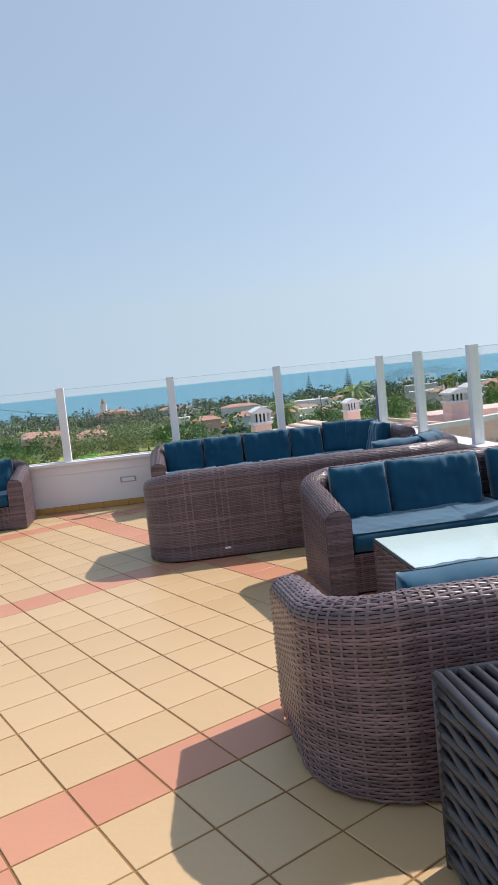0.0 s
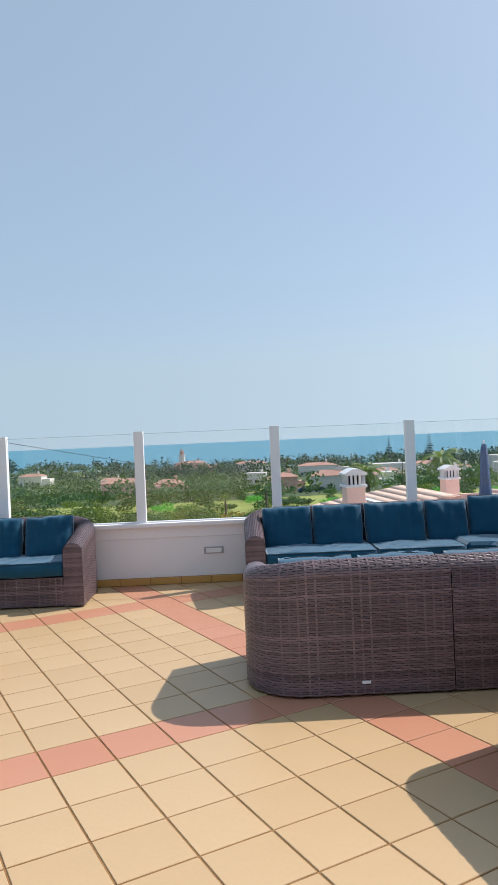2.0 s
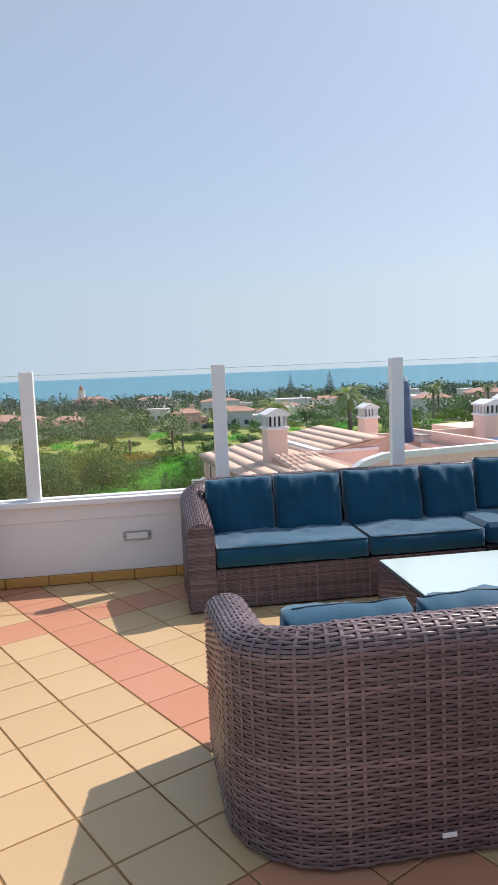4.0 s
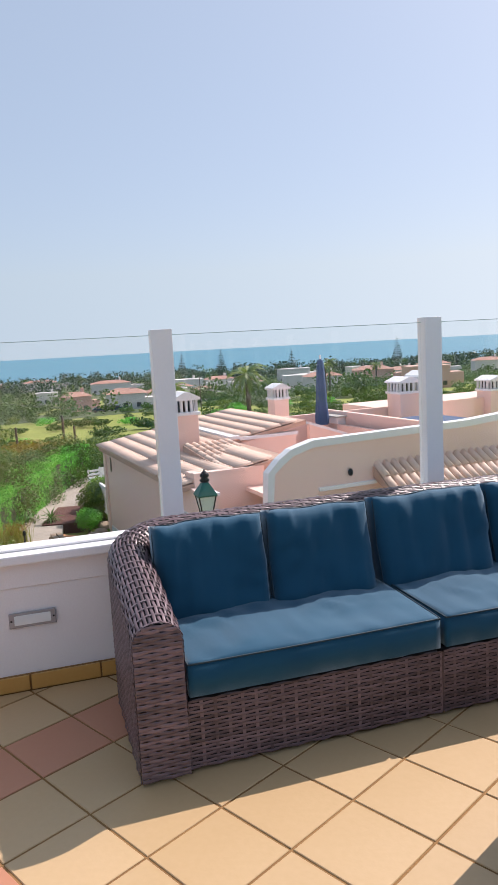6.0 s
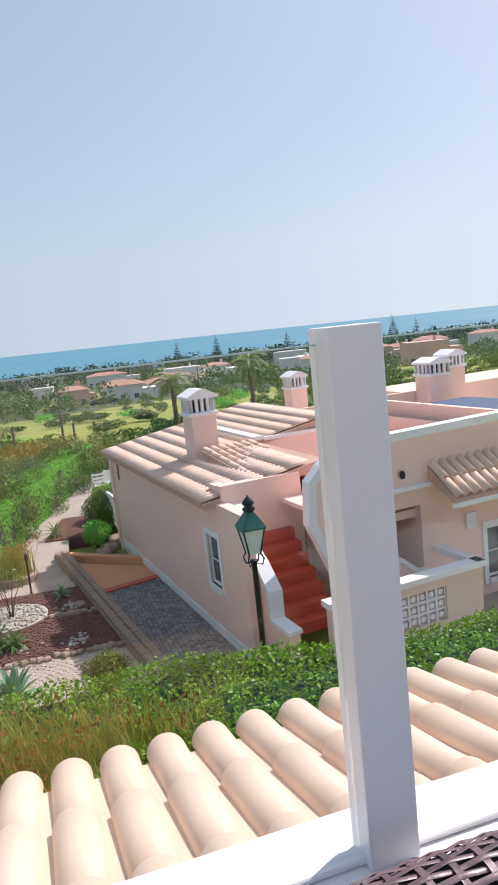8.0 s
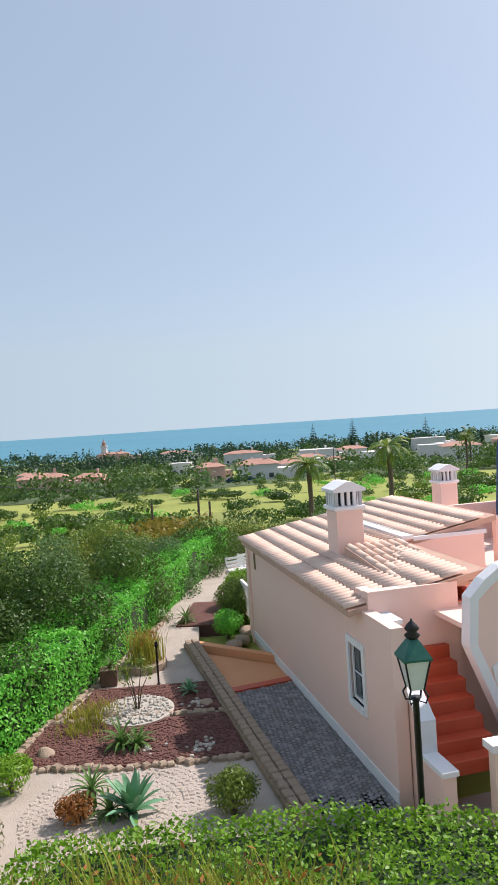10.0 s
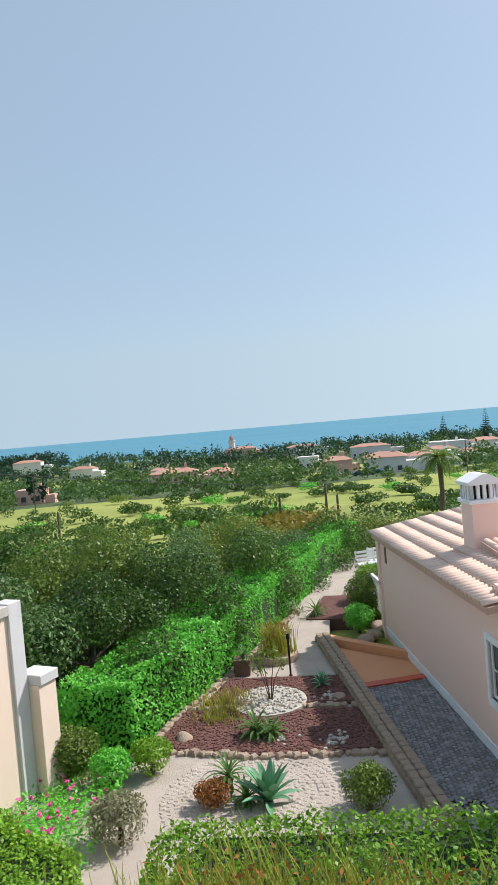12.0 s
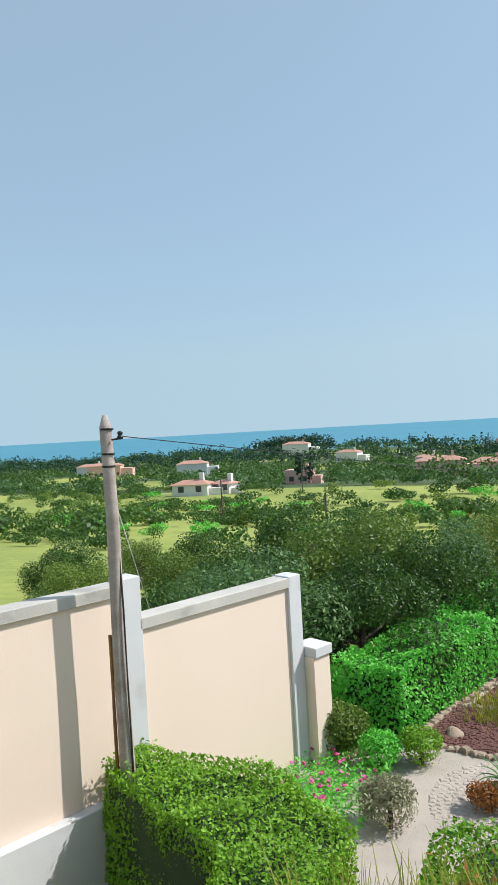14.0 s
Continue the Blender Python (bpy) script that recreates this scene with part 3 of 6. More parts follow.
def curved_module(path, side, back, seat_outline, pillows, label, seed, end_turn=None, z=0.0, hs=None):
    sofa = thing("sectional_sofa", label, "sofa", (0, 0, z), 0, group="wicker sectional sofas")
    if end_turn is not None:
        end = path[-1]
        tagged(part_of("arm_front", arm_front_mesh("arm_front", ARM, back), sofa, m=pose(end[0] - (0 if end_turn else ARM), end[1], 0, 0, 0, end_turn)), kind="stuff")
    hs = hs or [back] * len(path)
    part_of("woven_frame", woven_mesh("woven_frame", path, hs, ARM, 0.02, 0.30, side), sofa)
    part("seat_deck", prism(seat_outline, "z", 0.02, 0.285, 0.01), WICKER_SHADE_AND_BASE, sofa)
    bm = prism(seat_outline, "z", 0.29, 0.435, 0.03)
    part("seat_cushion", bm, CUSHION, sofa, "dark teal shaped seat cushion")
    for k, (x, y, turn, w) in enumerate(pillows):
        add_cushion(sofa, "back_cushion", w, 0.42, 0.17, pose(x, y, 0.60, 90 - 14, 0, turn), seed + k, 0.55, 0.02)
    return sofa


S_LABEL = "brown-grey wicker sofa with dark teal cushions"
# against the parapet, facing into the terrace
sofa_module((0.03, 8.28, 0), 0, 1.18, 0.84, "L", 0.24, pillows=((0.158, 0.50, 0), (0.645, 0.50, 3), ), label=S_LABEL + " against the parapet", seed=3)
sofa_module((1.212, 8.28, 0), 0, 0.80, 0.84, None, pillows=((-0.035, 0.60, 0), (0.555, 0.42, 0)), label=S_LABEL + ", armless middle unit", seed=9)
arc1 = [(2.016, 9.12), (2.35, 9.12)] + [(2.35 + 0.6 * math.sin(a), 8.52 + 0.6 * math.cos(a)) for a in np.linspace(0.15, math.pi / 2, 9)] + [(2.95, 7.55)]
curved_module(arc1, 1, 0.75, [(2.016, 8.30), (2.24, 8.26), (2.30, 7.60), (2.78, 7.60), (2.78, 8.55), (2.62, 8.85), (2.35, 8.95), (2.016, 8.95)], ((2.40, 8.80, -12, 0.42), (2.64, 8.62, -42, 0.44), (2.70, 8.1, -90, 0.44)), S_LABEL + ", curved corner unit", 21, 0)
# its opposite, back to the terrace
sofa_module((1.14, 6.72, 0), 180, 1.14, 0.86, "R", 0.34, arm_front=0.62, pillow_z=0.53, pillows=((0.0, 0.48, 0), (0.49, 0.46, 0)), label=S_LABEL + ", back to open floor", seed=31)
sofa_module((2.0, 6.72, 0), 180, 0.855, 0.86, None, pillow_z=0.53, pillows=((0.02, 0.82, 0), ), label=S_LABEL + ", armless middle unit", seed=37)
arc2 = [(2.004, 5.86), (2.3, 5.88)] + [(2.25 + 0.72 * math.sin(a), 6.62 - 0.72 * math.cos(a)) for a in np.linspace(0.2, math.pi / 2, 9)] + [(2.97, 6.95)]
curved_module(arc2, -1, 0.75, [(2.004, 6.70), (2.22, 6.74), (2.30, 6.92), (2.80, 6.92), (2.80, 6.6), (2.62, 6.25), (2.35, 6.07), (2.004, 6.04)], ((2.25, 6.16, 180, 0.46), (2.62, 6.42, 222, 0.44)), S_LABEL + ", curved corner unit", 41, 180)
part("care_tag", box(-0.024, 0.024, -0.004, 0.0, -0.008, 0.008, 0.001), TRIM_WHITE, bpy.data.objects["sectional_sofa.003"], "small white sewn tag", pose(0.49, 0.873, 0.085))
# second group, nearer the stair
sofa_module((1.18, 4.42, 0), 2, 1.42, 0.88, "L", 0.26, pillows=((0.20, 0.44, 0), (0.62, 0.74, 2)), label=S_LABEL + " facing a glass table", seed=51)
sofa_module((2.605, 4.47, 0), 2, 0.48, 0.88, None, pillows=((0.0, 0.45, 0), ), label=S_LABEL + ", armless middle unit", seed=57)
sofa_module((1.865, 3.07, 0), 180, 1.25, 0.86, "R", 0.38, back=0.72, arm_front=0.60, pillow_z=0.52, pillows=((0.02, 0.86, 0), ), label=S_LABEL + ", back to open floor", seed=61)
sofa_module((2.805, 3.07, 0), 180, 0.93, 0.86, None, back=0.72, pillow_z=0.52, pillows=((0.02, 0.88, 0), ), label=S_LABEL + ", armless middle unit", seed=67)
# left group
sofa_module((-3.30, 8.36, 0), 0, 1.86, 0.84, "R", 0.26, pillows=((0.02, 0.5, 0), (0.53, 0.66, 0), (1.2, 0.48, -2)), seats=2, label=S_LABEL + " against the parapet", seed=71)
sofa_module((-1.76, 6.86, 0), 180, 1.35, 0.86, "L", 0.36, pillow_z=0.53, pillows=((0.3, 0.8, 0), ), label=S_LABEL + ", back to open floor", seed=81)


def glass_table(x0, x1, y0, y1, h, label):
    t = thing("coffee_table", label, "table", (x0, y0, 0), group="glass coffee tables")
    w, d = x1 - x0, y1 - y0
    for name, p in (("side", [(0, 0), (w, 0)]), ("side", [(w, 0), (w, d)]), ("side", [(w, d), (0, d)]), ("side", [(0, d), (0, 0)])):
        part_of("woven_side", woven_mesh("woven_side", p, [h + 0.05, h + 0.05], 0, 0.02, 0, -1), t)
    part("rim", prism([(-0.008, -0.008), (w + 0.008, -0.008), (w + 0.008, d + 0.008), (-0.008, d + 0.008)], "z", h - 0.012, h, 0.004), WICKER_SHADE_AND_BASE, t)
    part("glass_top", box(0.004, w - 0.004, 0.004, d - 0.004, h + 0.001, h + 0.009, 0.002), TABLE_GLASS, t, "pale reflecting glass top")
    return t


glass_table(1.06, 2.02, 6.99, 7.68, 0.42, "square wicker coffee table with a pale glass top")
glass_table(1.42, 2.40, 3.48, 4.18, 0.42, "square wicker coffee table with a pale glass top")


def slat_table():
    t = thing("side_table", "dark woven synthetic rattan side table with slatted sides", "table", (0.925, 1.2, 0))
    w, d, h = 0.6, 0.72, 0.60
    for x, y in ((0, 0), (w, 0), (0, d), (w, d)):
        part("leg", tube([(x, y, 0), (x, y, h - 0.012)], 0.014, 8), SLAT_DARK, t, smooth=True)
    for a, b in (((0, 0), (w, 0)), ((w, 0), (w, d)), ((w, d), (0, d)), ((0, d), (0, 0))):
        part("top_rail", tube([(*a, h - 0.012), (*b, h - 0.012)], 0.016, 8), SLAT_DARK, t, smooth=True)
    for k in range(15):
        z = 0.035 + k * 0.037
        for a, b in (((-0.004, 0.02), (-0.004, d - 0.02)), ((0.02, d + 0.004), (w - 0.02, d + 0.004))):
            pts = []
            for q in range(13):
                f = q / 12
                bend = 0.006 * (1 if (q // 2 + k) % 2 else -1) * (q % 2)
                pts.append((a[0] + (b[0] - a[0]) * f + (bend if a[0] == b[0] else 0), a[1] + (b[1] - a[1]) * f + (bend if a[1] == b[1] else 0), z))
            part("side_strand", tube(pts, 0.0145, 6), SLAT_DARK, t, smooth=True)
    for k in range(14):
        x = 0.03 + k * 0.0415
        part("top_strand", tube([(x, 0.01, h - 0.008), (x, d / 2, h - 0.002), (x, d - 0.01, h - 0.008)], 0.0145, 6), SLAT_DARK, t, smooth=True)
    part("core", box(0.02, w - 0.02, 0.02, d - 0.02, 0.03, h - 0.03), SLAT_DARK, t)
    for k in range(7):
        part("side_stake", tube([(0.002, 0.08 + k * 0.095, 0.02), (0.002, 0.08 + k * 0.095, h - 0.02)], 0.006, 6), SLAT_DARK, t)


slat_table()


# ---- barrel tiles along the terrace edge ----
def barrel_mesh(name, radius, length, mat, sides=8, taper=0.9, thick=0.014):
    """A half-round clay tile, its length along -y from the origin, open below."""
    verts, faces = [], []
    for y, r in ((0.0, radius * taper), (-length, radius)):
        for rr in (r, r - thick):
            for k in range(sides + 1):
                a = math.pi * k / sides
                verts.append((rr * math.cos(a), y, rr * math.sin(a) * 0.95))
    n = sides + 1
    for k in range(sides):
        faces += [(k, k + 1, 2 * n + k + 1, 2 * n + k), (n + k + 1, n + k, 3 * n + k, 3 * n + k + 1), (k + 1, k, n + k, n + k + 1), (2 * n + k, 2 * n + k + 1, 3 * n + k + 1, 3 * n + k)]
    return mesh_from(name, verts, faces, mat, True)


def edge_roof():
    roof = thing("roof_edge", "pent roof of cream barrel tiles below the parapet", "roof", kind="structure")
    part("deck", prism([(9.36, -0.42), (11.02, -0.30), (11.02, -0.20), (9.36, 0.22)], "x", -7.0, 3.3), EDGE_TILE, roof)
    me = barrel_mesh("roof_tile", 0.088, 0.62, EDGE_TILE, 10)
    slope = math.degrees(math.atan2(0.42, 1.66))
    for k in range(-30, 17):
        x = 0.04 + 0.205 * k
        for c in range(3):
            y = 11.12 - 0.54 * c
            part_of("roof_tile", me, roof, m=pose(x, y - 0.6, 0.20 - 0.253 * (y - 0.6 - 9.36), 0, 0, 180) @ pose(0, 0, 0, slope - 1.2, 0, 0))


edge_roof()

# ---- sea, ground ----
SEA = -30.5
setting("sea", mesh_from("sea", [(-6000, 300, SEA), (6000, 300, SEA), (6000, 4950, SEA), (-6000, 4950, SEA)], [(0, 1, 2, 3)], WATER), label="calm blue sea out to the horizon", category="sea")
LEVELS_Y = (-60, 14, 27, 40, 60, 100, 165, 240, 420, 600, 720, 800, 1060, 1200)
LEVELS_Z = (-4.0, -3.95, -3.95, -5.2, -7.2, -10.2, -13.0, -17.5, -23.0, -27.0, -29.6, -33, -36, -38)


def ground_z(x, y):
    d = y + 0.10 * max(0.0, abs(x) - 40)
    z = float(np.interp(d, LEVELS_Y, LEVELS_Z))
    if y > 45:
        amp = min(1.6, (y - 45) * 0.012)
        z += amp * noise.noise(Vector((x * 0.012, y * 0.012, 3.1)))
        z += 5.5 * math.exp(-(((x + 190) / 120) ** 2 + ((y - 640) / 130) ** 2))
    return z


def ground_sheet():
    ys = [-60, -20, 0, 8, 12, 14, 18, 22, 27] + list(np.geomspace(30, 1200, 90))
    verts, faces, m = [], [], 121
    for y in ys:
        half = 70 + 1.25 * max(0, y)
        for k in range(m):
            x = half * (2 * k / (m - 1) - 1)
            verts.append((x, y, ground_z(x, y)))
    for j in range(len(ys) - 1):
        for k in range(m - 1):
            faces.append((j * m + k, j * m + k + 1, (j + 1) * m + k + 1, (j + 1) * m + k))
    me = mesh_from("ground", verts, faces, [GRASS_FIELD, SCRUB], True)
    wild = []
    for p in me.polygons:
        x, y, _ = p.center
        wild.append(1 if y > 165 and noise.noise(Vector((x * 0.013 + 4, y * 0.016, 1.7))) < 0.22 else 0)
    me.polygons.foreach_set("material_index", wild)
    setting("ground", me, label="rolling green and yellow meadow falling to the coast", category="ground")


ground_sheet()

# ---- garden ----
GZ = -3.8


def flat(name, outline, z, mat, label, category, thick=1.6):
    return setting(name, prism(outline, "z", z - thick, z), mat, label, category)


flat("gravel_path", [(-5.6, 14.0), (3.0, 14.0), (2.6, 19.0), (1.55, 19.1), (0.35, 26.4), (0.55, 29.5), (1.5, 33.0), (3.0, 37.5), (2.4, 38.2), (0.6, 34.0), (-0.45, 29.9), (-1.5, 26.4), (-3.1, 21.2), (-4.6, 19.7)], GZ, GRAVEL, "cream gravel garden path", "path")
flat("bark_bed", [(-3.05, 21.15), (-1.2, 20.75), (1.0, 20.65), (0.86, 22.42), (-0.8, 22.5), (-2.65, 22.72)], GZ + 0.045, BARK, "garden bed of red-brown bark chips with pale edging", "garden bed")
flat("bark_bed_far", [(-2.35, 23.0), (0.80, 22.62), (0.60, 24.15), (-1.95, 24.35)], GZ + 0.045, BARK, "garden bed of red-brown bark chips", "garden bed")
flat("bark_bed_end", [(-0.15, 28.6), (1.1, 28.3), (1.5, 30.8), (0.45, 31.0)], GZ + 0.04, BARK, "garden bed of red-brown bark chips by the path", "garden bed")
flat("lawn", [(1.25, 27.2), (2.0, 27.0), (2.6, 34.0), (3.4, 37.0), (2.9, 37.2), (1.7, 31.0)], GZ + 0.02, LAWN, "small patch of lawn beside the house", "lawn")
setting("pebble_circle", lathe([(0.73, GZ - 0.02), (0.73, GZ + 0.062), (0.69, GZ + 0.07)], 40), WHITE_PEBBLE, "round bed of white pebbles", "garden bed").matrix_basis = pose(-1.02, 22.95, 0)


def scatter_stones(name, points, size, mat, label, category, flat_z=0.5, seed=3):
    """Many low blocks with bevelled tops, joined."""
    g = np.random.default_rng(seed)
    verts, faces = [], []
    for x, y, z in points:
        s = size * g.uniform(0.8, 1.12)
        a = g.uniform(0, 6.28)
        c, q = math.cos(a), math.sin(a)
        b = len(verts)
        for h, f in ((0.0, 1.0), (0.7, 0.98), (1.0, 0.62)):
            for p, r in ((-1, -1), (1, -1), (1, 1), (-1, 1)):
                px, py = p * s / 2 * f * g.uniform(0.9, 1.05), r * s / 2 * f * g.uniform(0.9, 1.05)
                verts.append((x + px * c - py * q, y + px * q + py * c, z + h * s * flat_z))
        for k in range(4):
            w = (k + 1) % 4
            faces += [(b + k, b + w, b + 4 + w, b + 4 + k), (b + 4 + k, b + 4 + w, b + 8 + w, b + 8 + k)]
        faces.append((b + 8, b + 9, b + 10, b + 11))
    ob = part_of(name, mesh_from(name, verts, faces, mat))
    return tagged(ob, label, category, kind="stuff")


def inside(poly, x, y):
    hit = False
    for (x0, y0), (x1, y1) in zip(poly, poly[1:] + poly[:1]):
        if (y0 > y) != (y1 > y) and x < (x1 - x0) * (y - y0) / (y1 - y0) + x0:
            hit = not hit
    return hit


BED_A = [(-3.0, 21.2), (-1.2, 20.8), (0.97, 20.7), (0.83, 22.38), (-0.8, 22.45), (-2.6, 22.68)]
BED_B = [(-2.3, 23.03), (0.76, 22.66), (0.56, 24.1), (-1.9, 24.3)]
chips = []
for poly in (BED_A, BED_B):
    k = 0
    while k < 2600:
        x, y = rng.uniform(-3.1, 1.1), rng.uniform(20.6, 24.4)
        if inside(poly, x, y):
            k += 1
            if (x + 1.02) ** 2 + (y - 22.95) ** 2 > 0.58:
                chips.append((x, y, GZ + 0.04))
scatter_stones("bark_chips", chips, 0.055, BARK, "loose red-brown bark chips on the beds", "bark chips", 0.45)
pebbles = [(-1.02 + r * math.cos(a), 22.95 + r * math.sin(a), GZ + 0.066) for r, a in zip(0.68 * np.sqrt(rng.random(300)), rng.uniform(0, 6.28, 300))]
pebbles += [(x + rng.normal(0, 0.13), y + rng.normal(0, 0.13), GZ + 0.05) for x, y in ((-0.75, 21.2), (0.12, 20.95), (0.2, 21.1), (0.09, 22.95)) for _ in range(13)]
scatter_stones("white_pebbles", pebbles, 0.06, WHITE_PEBBLE, "loose white pebbles on the round bed", "pebbles", 0.6)
edging = []
for a, b in (((-3.05, 21.10), (-1.2, 20.68)), ((-1.2, 20.68), (1.02, 20.58)), ((-2.70, 22.85), (0.84, 22.52)), ((-3.1, 21.2), (-2.70, 22.85)), ((-2.62, 22.9), (-2.05, 24.4)), ((-2.05, 24.4), (-1.3, 26.5)), ((-1.3, 26.5), (-0.35, 29.8)), ((-4.5, 19.75), (-3.1, 21.15))):
    n = int(math.dist(a, b) / 0.135)
    edging += [(a[0] + (b[0] - a[0]) * k / n + rng.normal(0, 0.02), a[1] + (b[1] - a[1]) * k / n + rng.normal(0, 0.02), GZ - 0.01) for k in range(n)]
scatter_stones("edging_stones", edging, 0.15, STONE, "pale rough stones edging the beds and path", "edging", 0.6)
ring = []
for r in np.arange(0.55, 1.45, 0.105):
    n = int(2 * math.pi * r / 0.11)
    ring += [(-1.15 + r * math.cos(6.2832 * k / n + r), 19.48 + r * math.sin(6.2832 * k / n + r), GZ - 0.035) for k in range(n)]
scatter_stones("paving_ring", ring, 0.094, GRAVEL, "ring of pale stone setts round the agave", "paving", 0.5, 5)

# assumed pale ground, added to bounce sunlight onto the shaded house walls
flat("forecourt", [(3.02, 15.25), (20.0, 15.6), (20.0, 21.0), (3.02, 18.5)], GZ - 0.01, GRAVEL, "pale gravel ground between hedge and house, added to bounce light onto the walls", "forecourt")

# ramp of granite setts and the low stone wall beside it
WALL_A, WALL_B = Vector((1.46, 18.2)), Vector((0.20, 26.7))
RAMP = [(1.72, 17.4), (2.95, 17.4), (2.16, 23.7), (0.95, 23.4)]
flat("ramp", RAMP, GZ + 0.0, MORTAR, "ramp of grey granite setts beside the house", "ramp")
setts = []
for i in range(0, 30):
    for j in range(0, 62):
        x, y = 0.6 + i * 0.085, 17.45 + j * 0.102 + (0.05 if i % 2 else 0)
        if inside(RAMP, x, y):
            setts.append((x, y, GZ - 0.035))
scatter_stones("ramp_setts", setts, 0.088, COBBLE, "small grey granite setts of the ramp", "setts", 0.55, 9)
part("ramp_edge", prism([(0.93, 23.42), (2.2, 23.72), (2.18, 23.95), (0.90, 23.65)], "z", GZ - 0.3, GZ + 0.03), STEP_RED)
tagged(bpy.data.objects["ramp_edge"], "red tiled threshold at the ramp's end", "threshold", kind="structure")
setting("orange_wall", prism([(0.30, 26.55), (2.10, 25.0), (2.10, 25.25), (0.42, 26.75)], "z", GZ - 1.4, GZ + 0.12), ORANGE_WALL, "orange rendered retaining wall beyond the ramp", "wall")
setting("sunken_yard", prism([(0.90, 23.68), (2.2, 23.95), (2.08, 24.98), (0.5, 26.3)], "z", GZ - 0.4, GZ - 0.06), ORANGE_WALL, "orange painted sunken yard between ramp and wall", "yard")


def stone_wall():
    w = thing("garden_wall", "low rubble stone retaining wall with mortar joints", "wall", (0, 0, 0), kind="structure")
    d = (WALL_B - WALL_A).normalized()
    n = Vector((-d.y, d.x))
    a, b = WALL_A - 0.13 * n, WALL_B - 0.13 * n
    c, e = WALL_B + 0.13 * n, WALL_A + 0.13 * n
    part("core", prism([tuple(a), tuple(b), tuple(c), tuple(e)], "z", GZ - 0.2, GZ + 0.12), CONCRETE, w)
    k, s = 0, 0.0
    length = (WALL_B - WALL_A).length
    meshes = []
    for q in range(5):
        bm = box(-0.5, 0.5, -0.5, 0.5, -0.5, 0.5, 0.12)
        for v in bm.verts:
            v.co += Vector((noise.noise(v.co * 2 + Vector((q, 0, 0))), noise.noise(v.co * 2 + Vector((0, q, 5))), noise.noise(v.co * 2 + Vector((9, 0, q))))) * 0.09
        me = bpy.data.meshes.new("stone")
        bm.to_mesh(me)
        bm.free()
        me.materials.append(STONE)
        meshes.append(me)
    while s < length - 0.1:
        size = rng.uniform(0.16, 0.28)
        for off, zz, dep in ((-0.09, 0.135, 0.15), (0.075, 0.135, 0.15), (0.145, 0.055, 0.07)):
            p = WALL_A + d * (s + size / 2) + n * off
            ob = part_of("stone", meshes[k % 5], w)
            ob.matrix_basis = Matrix.LocRotScale((p.x, p.y, GZ + zz), Euler((0, 0, math.atan2(d.y, d.x) + rng.normal(0, 0.05))), (size * 0.95, dep, 0.11))
            k += 1
        s += size


stone_wall()

# ---- the house below ----
HOUSE = thing("house", "pink rendered house with white trim and clay tile roofs", "house", (2.79, 18.6, 0), 6.5)


def joined_boxes(boxes):
    bm = bmesh.new()
    for b in boxes:
        other = box(*b)
        me = bpy.data.meshes.new("tmp")
        other.to_mesh(me)
        other.free()
        bm.from_mesh(me)
        bpy.data.meshes.remove(me)
    return bm


def hpart(name, bm, mat, parent=None, label="", m=None, smooth=False):
    return part(name, bm, mat, parent or HOUSE, label, m, smooth)


def strip(points, width, y0, y1):
    """A band of a given width along a line of (r, z) points."""
    pts = [Vector(p) for p in points]
    up, dn = [], []
    for i, p in enumerate(pts):
        d = (pts[min(i + 1, len(pts) - 1)] - pts[max(i - 1, 0)]).normalized()
        nn = Vector((-d.y, d.x))
        up.append(tuple(p + nn * 0.01))
        dn.append(tuple(p - nn * width))
    return prism(up + dn[::-1], "y", y0, y1)


# side wall with its small window
hpart("side_wall", joined_boxes([(0, 0.2, 0.0, 1.10, -4.2, -1.30), (0, 0.2, 1.10, 1.64, -4.2, -2.86), (0, 0.2, 1.10, 1.64, -1.93, -1.30), (0, 0.2, 1.64, 8.45, -5.4, -1.30)]), PINK_WALL)
hpart("plinth_band", joined_boxes([(-0.02, 0.0, 0.0, 8.4, -3.80, -3.62)]), TRIM_WHITE)


def house_window(parent, m, w, h, panes=2, label="white framed window"):
    win = part("window", joined_boxes([(-0.10, 0, -0.03, 0.05, -0.10, h + 0.10), (w, w + 0.10, -0.03, 0.05, -0.10, h + 0.10), (0, w, -0.03, 0.05, h, h + 0.10), (0, w, -0.05, 0.05, -0.10, 0)]), TRIM_WHITE, parent, label, m)
    part("glass", box(0, w, 0.06, 0.075, 0, h), DARK_GLASS, win)
    for k in range(panes):
        a, b = w * k / panes, w * (k + 1) / panes
        part("sash", joined_boxes([(a + 0.004, a + 0.05, 0.03, 0.055, 0.01, h - 0.01), (b - 0.05, b - 0.004, 0.03, 0.055, 0.01, h - 0.01), (a + 0.05, b - 0.05, 0.03, 0.055, 0.01, 0.06), (a + 0.05, b - 0.05, 0.03, 0.055, h - 0.06, h - 0.01), (a + 0.05, b - 0.05, 0.035, 0.05, h * 0.5 - 0.012, h * 0.5 + 0.012)]), TRIM_WHITE, win)
    return win


house_window(HOUSE, pose(0.0, 1.64, -2.86, 0, 0, -90), 0.54, 0.93, 1, "small window in a broad white surround")
hpart("loggia_post", joined_boxes([(-0.05, 0.25, 8.45, 8.7, -5.4, -1.4)]), PINK_WALL)
hpart("balcony_rail", box(-0.05, 0.02, 8.5, 9.6, -2.62, -2.54), TRIM_WHITE)
for k in range(9):
    hpart("baluster", box(-0.03, 0.0, 8.55 + 0.12 * k, 8.58 + 0.12 * k, -3.4, -2.621), TRIM_WHITE)
hpart("slit_window", box(-0.012, 0.0, 7.85, 8.0, -1.95, -1.55), DARK_WOOD)

SLOPE = 0.165


